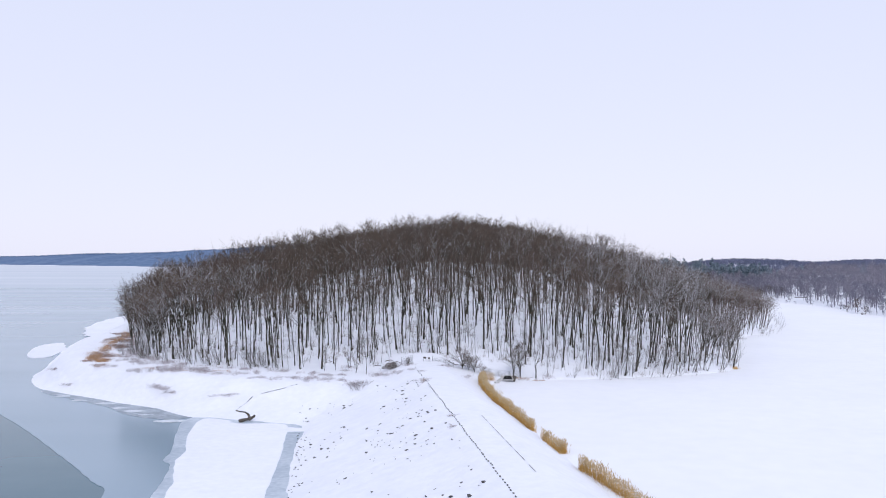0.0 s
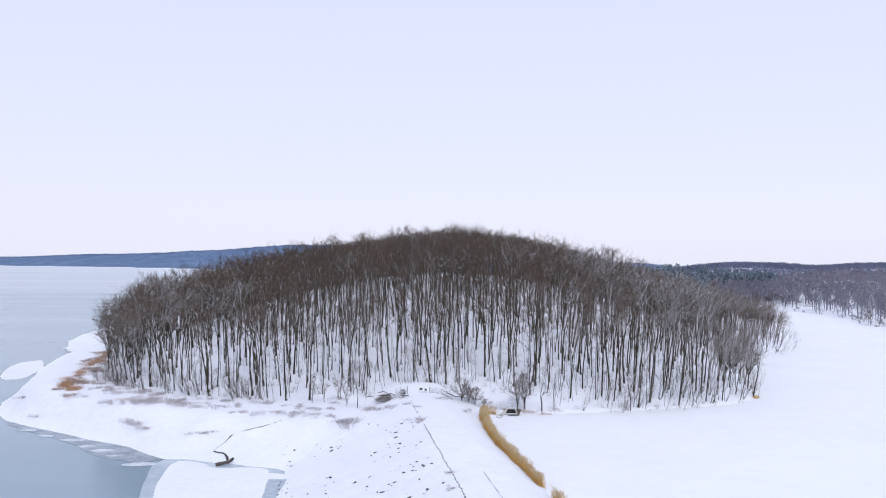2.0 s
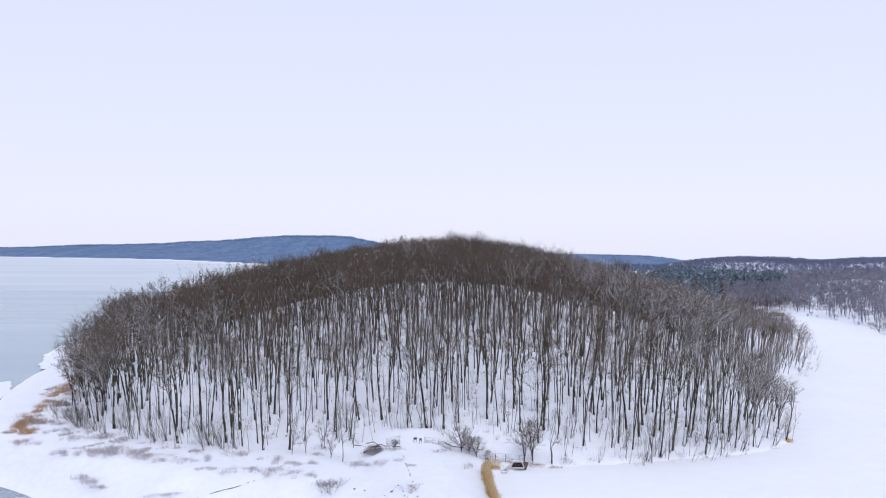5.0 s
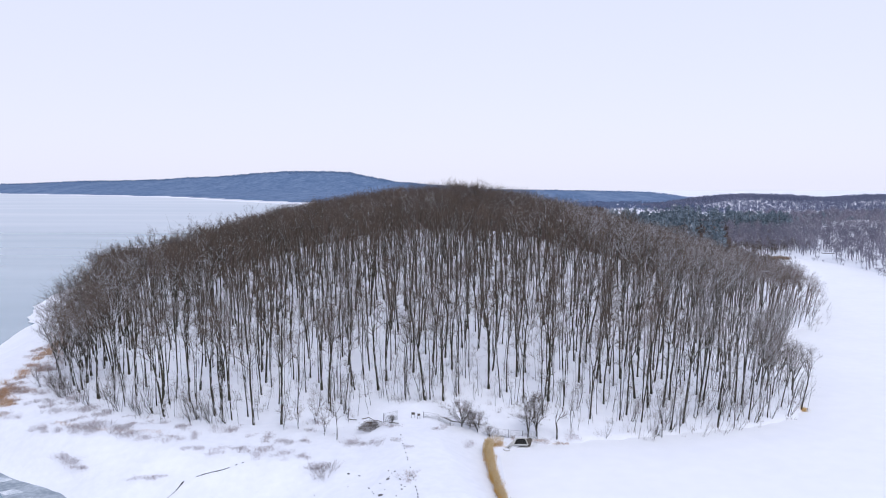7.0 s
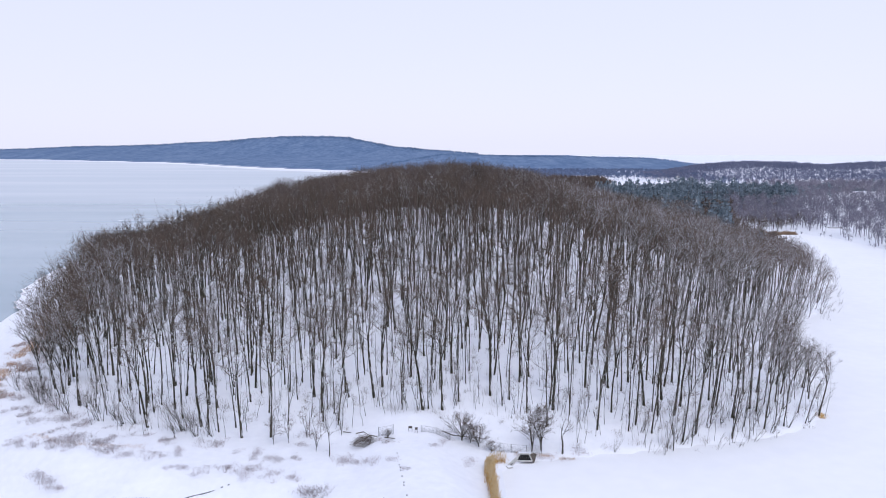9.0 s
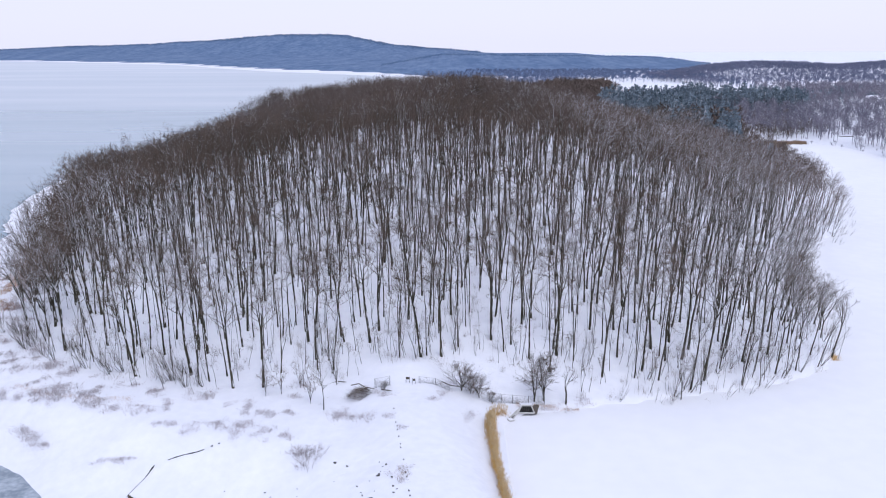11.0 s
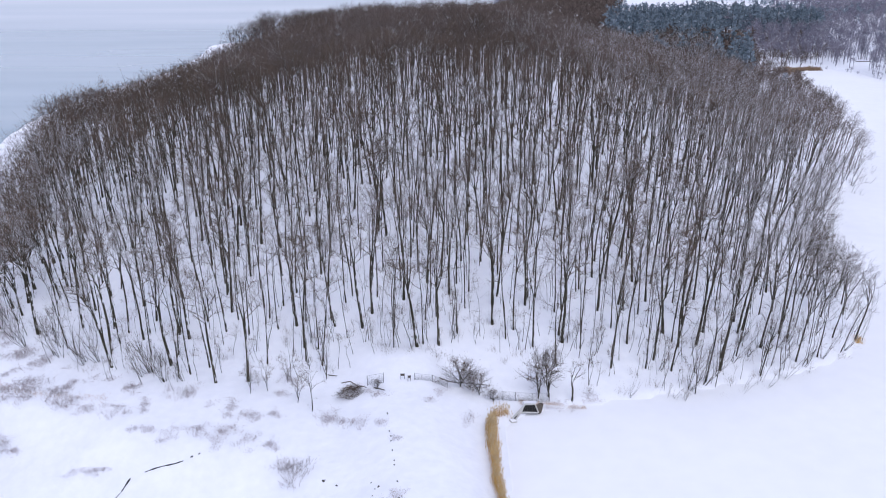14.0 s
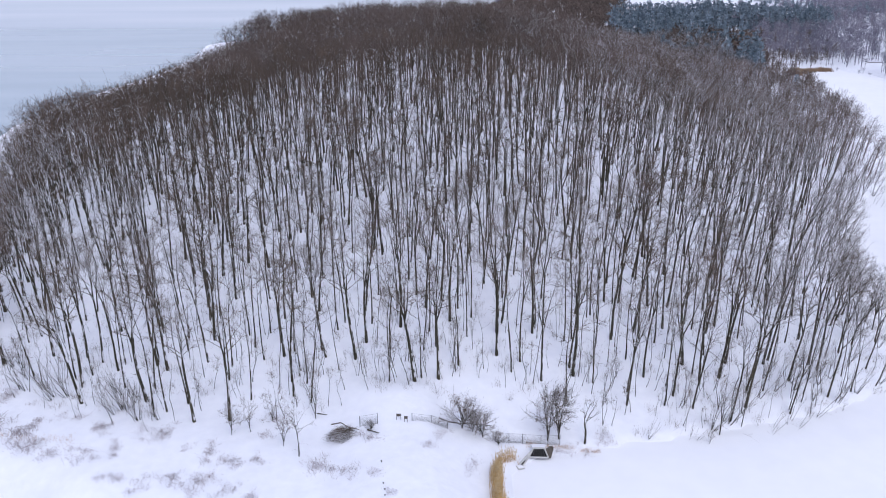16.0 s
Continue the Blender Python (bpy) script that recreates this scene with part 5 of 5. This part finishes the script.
def fence_run(points, height, label):
    """A chain-link fence: posts, top rail, wire mesh."""
    top = tagged(new("wire_fence"), label, "fence")
    ends = [Vector((x, y, float(snow_z(x, y)))) for x, y in points]
    line = []
    for a, b in zip(ends[:-1], ends[1:]):
        n = max(1, round((b - a).length / 2.4))
        line += [a + (b - a) * (i / n) for i in range(n)]
    line.append(ends[-1])
    line = [Vector((p.x, p.y, float(snow_z(p.x, p.y)))) for p in line]
    for p in line:
        part("post", tube_mesh("post", [p - Vector((0, 0, 0.2)), p + Vector((0, 0, height * 0.5)), p + Vector((0, 0, height + 0.05))], 0.045, DARK_METAL), top)
    for a, b in zip(line[:-1], line[1:]):
        up = Vector((0, 0, height))
        part("top_rail", tube_mesh("top_rail", [a + up, (a + b) / 2 + up, b + up], 0.014, DARK_METAL), top)
        w = Wood()
        n = int((b - a).length / 0.17)
        for s in (1, -1):
            starts, ways = [], []
            for i in range(-int(height / 0.17), n + int(height / 0.17)):
                t0, t1 = i * 0.17, i * 0.17 + s * height
                L = (b - a).length
                lo, hi = max(0, min(t0, t1)), min(L, max(t0, t1))
                if hi - lo < 0.1:
                    continue
                ta, tb = (lo, hi) if s > 0 else (hi, lo)
                za, zb = (ta - t0) * s, (tb - t0) * s
                pa, pb = a + (b - a) * (ta / L) + Vector((0, 0, za)), a + (b - a) * (tb / L) + Vector((0, 0, zb))
                starts.append(tuple(pa)), ways.append(tuple(pb - pa))
            if starts:
                w.twigs(starts, ways, 0.016, 0)
        V, T, M = w.arrays()
        tagged(part("wire_mesh", mesh_from("wire_mesh", V, T, [DARK_METAL]), top), kind="stuff")
    return top


fence_run([(8.8, 188.5), (12.5, 188.8), (15.0, 188.8), (17.6, 189.0)], 1.45, "grey chain-link fence beside the snowy spillway")
fence_run([(-2.4, 189.2), (0.2, 189.4), (2.4, 189.5)], 1.1, "low chain-link fence running from the gate to the bushes")
fence_run([(-9.4, 188.9), (-7.0, 188.8)], 1.6, "short chain-link fence at the road gate")


def box_mesh(name, size, mat, bevel=0.02):
    bm = bmesh.new()
    bmesh.ops.create_cube(bm, size=1.0)
    bmesh.ops.scale(bm, vec=size, verts=bm.verts)
    bmesh.ops.bevel(bm, geom=bm.edges[:], offset=bevel, segments=1, affect="EDGES")
    me = bpy.data.meshes.new(name)
    bm.to_mesh(me)
    bm.free()
    me.materials.append(mat)
    return me


def placed(ob, x, y, z, rx=0, ry=0, rz=0):
    ob.matrix_basis = pose(x, y, z, rx, ry, rz)
    return ob


def gate_sign(x, y, w):
    z = float(snow_z(x, y))
    sign = tagged(placed(new("notice_board"), x, y, z), "small dark notice board by the gate", "sign", "notice boards by the gate")
    placed(part("panel", box_mesh("panel", (w * 0.8, 0.04, 0.4), TIMBER, 0.01), sign), 0, 0, 0.75)
    for s in (-1, 1):
        part("leg", tube_mesh("leg", [(s * w * 0.4, 0.03, -0.2), (s * w * 0.4, 0.03, 0.6), (s * w * 0.4, 0.03, 0.95)], 0.035, TIMBER), sign)


gate_sign(-4.2, 189.4, 0.7)
gate_sign(-3.2, 188.9, 0.5)


def beam_mesh(name, p, q, wide, tall, mat):
    """A bevelled beam from p to q."""
    p, q = Vector(p), Vector(q)
    me = box_mesh(name, (wide, (q - p).length, tall), mat, min(wide, tall) * 0.15)
    me.transform(Matrix.Translation((p + q) / 2) @ (q - p).to_track_quat("Y", "Z").to_matrix().to_4x4())
    return me


def slab_mesh(name, corners, thick, mat):
    """A flat slab with the given upper corners."""
    bm = bmesh.new()
    face = bm.faces.new([bm.verts.new(c) for c in corners])
    face.normal_update()
    if face.normal.z < 0:
        face.normal_flip()
    down = -face.normal * thick
    for v in [v for v in bmesh.ops.extrude_face_region(bm, geom=[face])["geom"] if isinstance(v, bmesh.types.BMVert)]:
        v.co += down
    bmesh.ops.recalc_face_normals(bm, faces=bm.faces)
    me = bpy.data.meshes.new(name)
    bm.to_mesh(me)
    bm.free()
    me.materials.append(mat)
    return me


def spillway():
    """A sloping, trapezium-shaped intake in a pale concrete frame, with a stepped wing wall down to the pond."""
    top = tagged(placed(new("spillway_intake"), 14.4, 186.1, 0.05), "pale concrete spillway intake with a dark sloping grate", "spillway")
    a, b, c, d = (-1.25, 0.0, 0.42), (1.3, -0.1, 0.42), (0.85, 0.75, 1.30), (-0.62, 0.8, 1.30)
    # A thin slab, not a cavity; its black colour is the opening's shade.
    pit = part("chamber", slab_mesh("chamber", [a, b, c, d], 0.12, DARK_PIT), top, "near-black slab painted as the shaded opening of the intake")
    for name, p, q, w in (("bottom_beam", a, b, 0.16), ("side_beam", b, c, 0.14), ("top_beam", c, d, 0.16), ("side_beam", d, a, 0.14)):
        part(name, beam_mesh(name, (p[0], p[1], p[2] + 0.06), (q[0], q[1], q[2] + 0.06), w, 0.2, CONCRETE), top)
    for k in range(5):
        t = (k + 1) / 6
        lo, hi = Vector(a).lerp(Vector(b), t), Vector(d).lerp(Vector(c), t)
        part("bar", beam_mesh("bar", lo + Vector((0, 0, 0.03)), hi + Vector((0, 0, 0.03)), 0.02, 0.03, DARK_METAL), pit)
    part("snow_cap", slab_mesh("snow_cap", [(-0.7, 0.9, 1.42), (0.9, 0.85, 1.42), (1.1, 1.7, 1.40), (-0.9, 1.7, 1.40)], 0.3, SNOW), top)
    part("wing_wall", beam_mesh("wing_wall", (-0.9, 0.5, 1.05), (-2.7, -1.5, 0.32), 0.16, 0.3, CONCRETE), top)
    part("wing_wall", beam_mesh("wing_wall", (-1.35, -0.05, 0.5), (-2.2, -1.65, 0.22), 0.14, 0.24, CONCRETE), top)
    part("channel", slab_mesh("channel", [(-0.95, 0.3, 0.62), (-1.4, 0.0, 0.34), (-2.2, -1.55, 0.16), (-2.55, -1.3, 0.22)], 0.1, STONE), top, "dark gap between the wing walls")
    apron = part("apron_slab", slab_mesh("apron_slab", [(-3.1, -1.5, 0.24), (-2.4, -1.35, 0.26), (-1.95, -2.0, 0.2), (-2.75, -2.2, 0.18)], 0.16, CONCRETE), top)
    part("apron_snow", slab_mesh("apron_snow", [(-3.05, -1.55, 0.30), (-2.4, -1.4, 0.32), (-2.0, -1.95, 0.26), (-2.75, -2.12, 0.24)], 0.06, SNOW), apron)
    part("rubble_slope", slab_mesh("rubble_slope", [(1.38, 0.05, 0.32), (1.75, 0.25, 0.25), (2.2, 1.5, 1.05), (1.8, 1.7, 1.15), (1.0, 0.85, 1.2)], 0.3, TIMBER), top, "dark stone bank beside the intake")


spillway()


# ---- logs, brush and the little stream ----
def log(name, label, line, radius):
    w = Wood()
    k = len(line)
    w.tube(line, radius * np.linspace(1.0, 0.6, k) * (1 + 0.12 * np.sin(np.arange(k) * 2.1)), 7, 0)
    V, T, M = w.arrays()
    return tagged(new(name, mesh_from(name, V, T, [TIMBER])), label, "log")


def lying(x0, y0, x1, y1, lift=0.1, rise=0.0):
    return [(x0 + (x1 - x0) * t, y0 + (y1 - y0) * t, float(snow_z(x0 + (x1 - x0) * t, y0 + (y1 - y0) * t)) + lift + rise * t) for t in np.linspace(0, 1, 6)]


log("driftwood_log", "brown driftwood log frozen at the shore", [(-39.3, 160.9, -4.0), (-38.7, 161.2, -3.85), (-38.0, 161.6, -3.75), (-37.3, 162.0, -3.65), (-36.8, 162.3, -3.35), (-36.6, 162.5, -3.1)], 0.36)
log("driftwood_branch", "broken branch stub on the driftwood log", [(-37.6, 161.9, -3.7), (-37.7, 162.1, -3.3), (-37.9, 162.3, -2.95), (-37.8, 162.5, -2.7)], 0.11)
log("fallen_log", "fallen grey log lying through the bushes", lying(1.2, 190.1, 8.4, 190.3, 0.75), 0.09)
log("fallen_log", "thin fallen log by the wood's edge", lying(-15.9, 193.8, -14.5, 193.4, 0.12), 0.08)
log("fallen_log", "short fallen log beside the gate", lying(-8.3, 187.6, -6.6, 186.4, 0.25), 0.10)


def brush_pile(x, y, wide, tall):
    rng = np.random.default_rng(77)
    w = Wood()
    n = 1500
    a, r = rng.uniform(0, 6.28, n), np.sqrt(rng.uniform(0, 1, n))
    base = np.stack([np.cos(a) * r * wide, np.sin(a) * r * wide * 0.75, tall * (1 - r ** 2) * rng.uniform(0.2, 1.0, n)], axis=1)
    way = np.stack([rng.normal(0, 0.9, n), rng.normal(0, 0.5, n), rng.normal(0.05, 0.3, n)], axis=1)
    w.wisps(base, way * 0.8, 0.018, np.where(rng.random(n) < 0.3, 1, 0))
    for _ in range(3):
        p = np.array([rng.uniform(-wide, 0) * 0.8, rng.uniform(-0.7, 0.5) * wide, tall * rng.uniform(0.4, 1.0)])
        w.tube([p, p + [1.2, rng.normal(0, 0.3), rng.normal(0, 0.2)], p + [2.3, rng.normal(0, 0.6), rng.normal(0, 0.3)]], [0.09, 0.08, 0.05], 5, 0)
    V, T, M = w.arrays()
    ob = tagged(new("brush_pile", mesh_from("brush_pile", V, T, [TWIG, SNOW_TWIG], M)), "brown rounded heap of brushwood beside the road", "brush pile")
    ob.matrix_basis = pose(x, y, float(snow_z(x, y)), 0, 0, 15)


brush_pile(-11.6, 187.8, 2.0, 1.7)


RILL = [(-37.6, 162.6), (-38.0, 163.6), (-38.3, 164.9), (-39.4, 166.8), (-40.8, 167.6), (-41.8, 168.4), (-41.1, 169.7), (-40.2, 171.1), (-39.5, 173.0), (-37.8, 173.6), (-36.0, 174.1), (-33.8, 174.2), (-32.7, 174.4), (-31.7, 174.9), (-30.8, 175.3)]


def stream(name, line, wide, label, mat=None):
    """A narrow open rill that follows the ground."""
    rng = random.Random(4)
    pts = curve_through([(a, b, 0) for a, b in line], 10)
    V, T = [], []
    for i, p in enumerate(pts):
        d = (pts[min(i + 1, len(pts) - 1)] - pts[max(i - 1, 0)]).normalized()
        half = wide * rng.uniform(0.35, 1.0) * (0.25 if i in (0, len(pts) - 1) else 1.0)
        for s in (-1, 0, 1):
            q = p + Vector((-d.y, d.x, 0)) * half * s
            V.append((q.x, q.y, float(snow_z(q.x, q.y)) + (0.03 if s else 0.05) + (0.03 if wide == 0.12 else 0.0)))
    for i in range(len(pts) - 1):
        for s in (0, 1):
            a = i * 3 + s
            T += [(a, a + 1, a + 4), (a, a + 4, a + 3)]
    return tagged(new(name, mesh_from(name, V, T, [mat or RIVULET])), label, "stream", kind="structure")


stream("water_rill", RILL[0:6], 0.29, "brown washed-out rill in the snow bank", SOIL)
stream("water_rill", RILL[1:5], 0.12, "dark open water in the rill")
stream("water_rill", RILL[5:8], 0.06, "narrow half-covered rill in the snow", STONE)
stream("water_rill", RILL[7:9], 0.16, "dark crack of open water in snow")
stream("water_rill", RILL[9:13], 0.11, "dark crack of open water in snow")
stream("water_rill", [(-31.9, 174.8), (-31.6, 174.95)], 0.16, "dark hole of open water in snow")
stream("water_rill", [(-30.95, 175.2), (-30.7, 175.35)], 0.14, "dark hole of open water in snow")


def jetty(x, y):
    top = tagged(placed(new("boat_shelter"), x, y, 0.3, 0, 0, 4), "small dark-roofed shelter on the pond shore", "shelter")
    roof = placed(part("roof", box_mesh("roof", (7.4, 3.0, 0.7), TIMBER, 0.1), top), 0, 0, 1.7)
    placed(part("snow_cover", box_mesh("snow_cover", (7.2, 2.6, 0.2), SNOW, 0.08), roof), 0, 0.2, 0.42)
    for sx in (-3.3, 0, 3.3):
        for sy in (-1.5, 1.5):
            placed(part("post", box_mesh("post", (0.25, 0.25, 2.2), TIMBER), top), sx, sy * 0.8, 0.6)


jetty(237.5, 556)
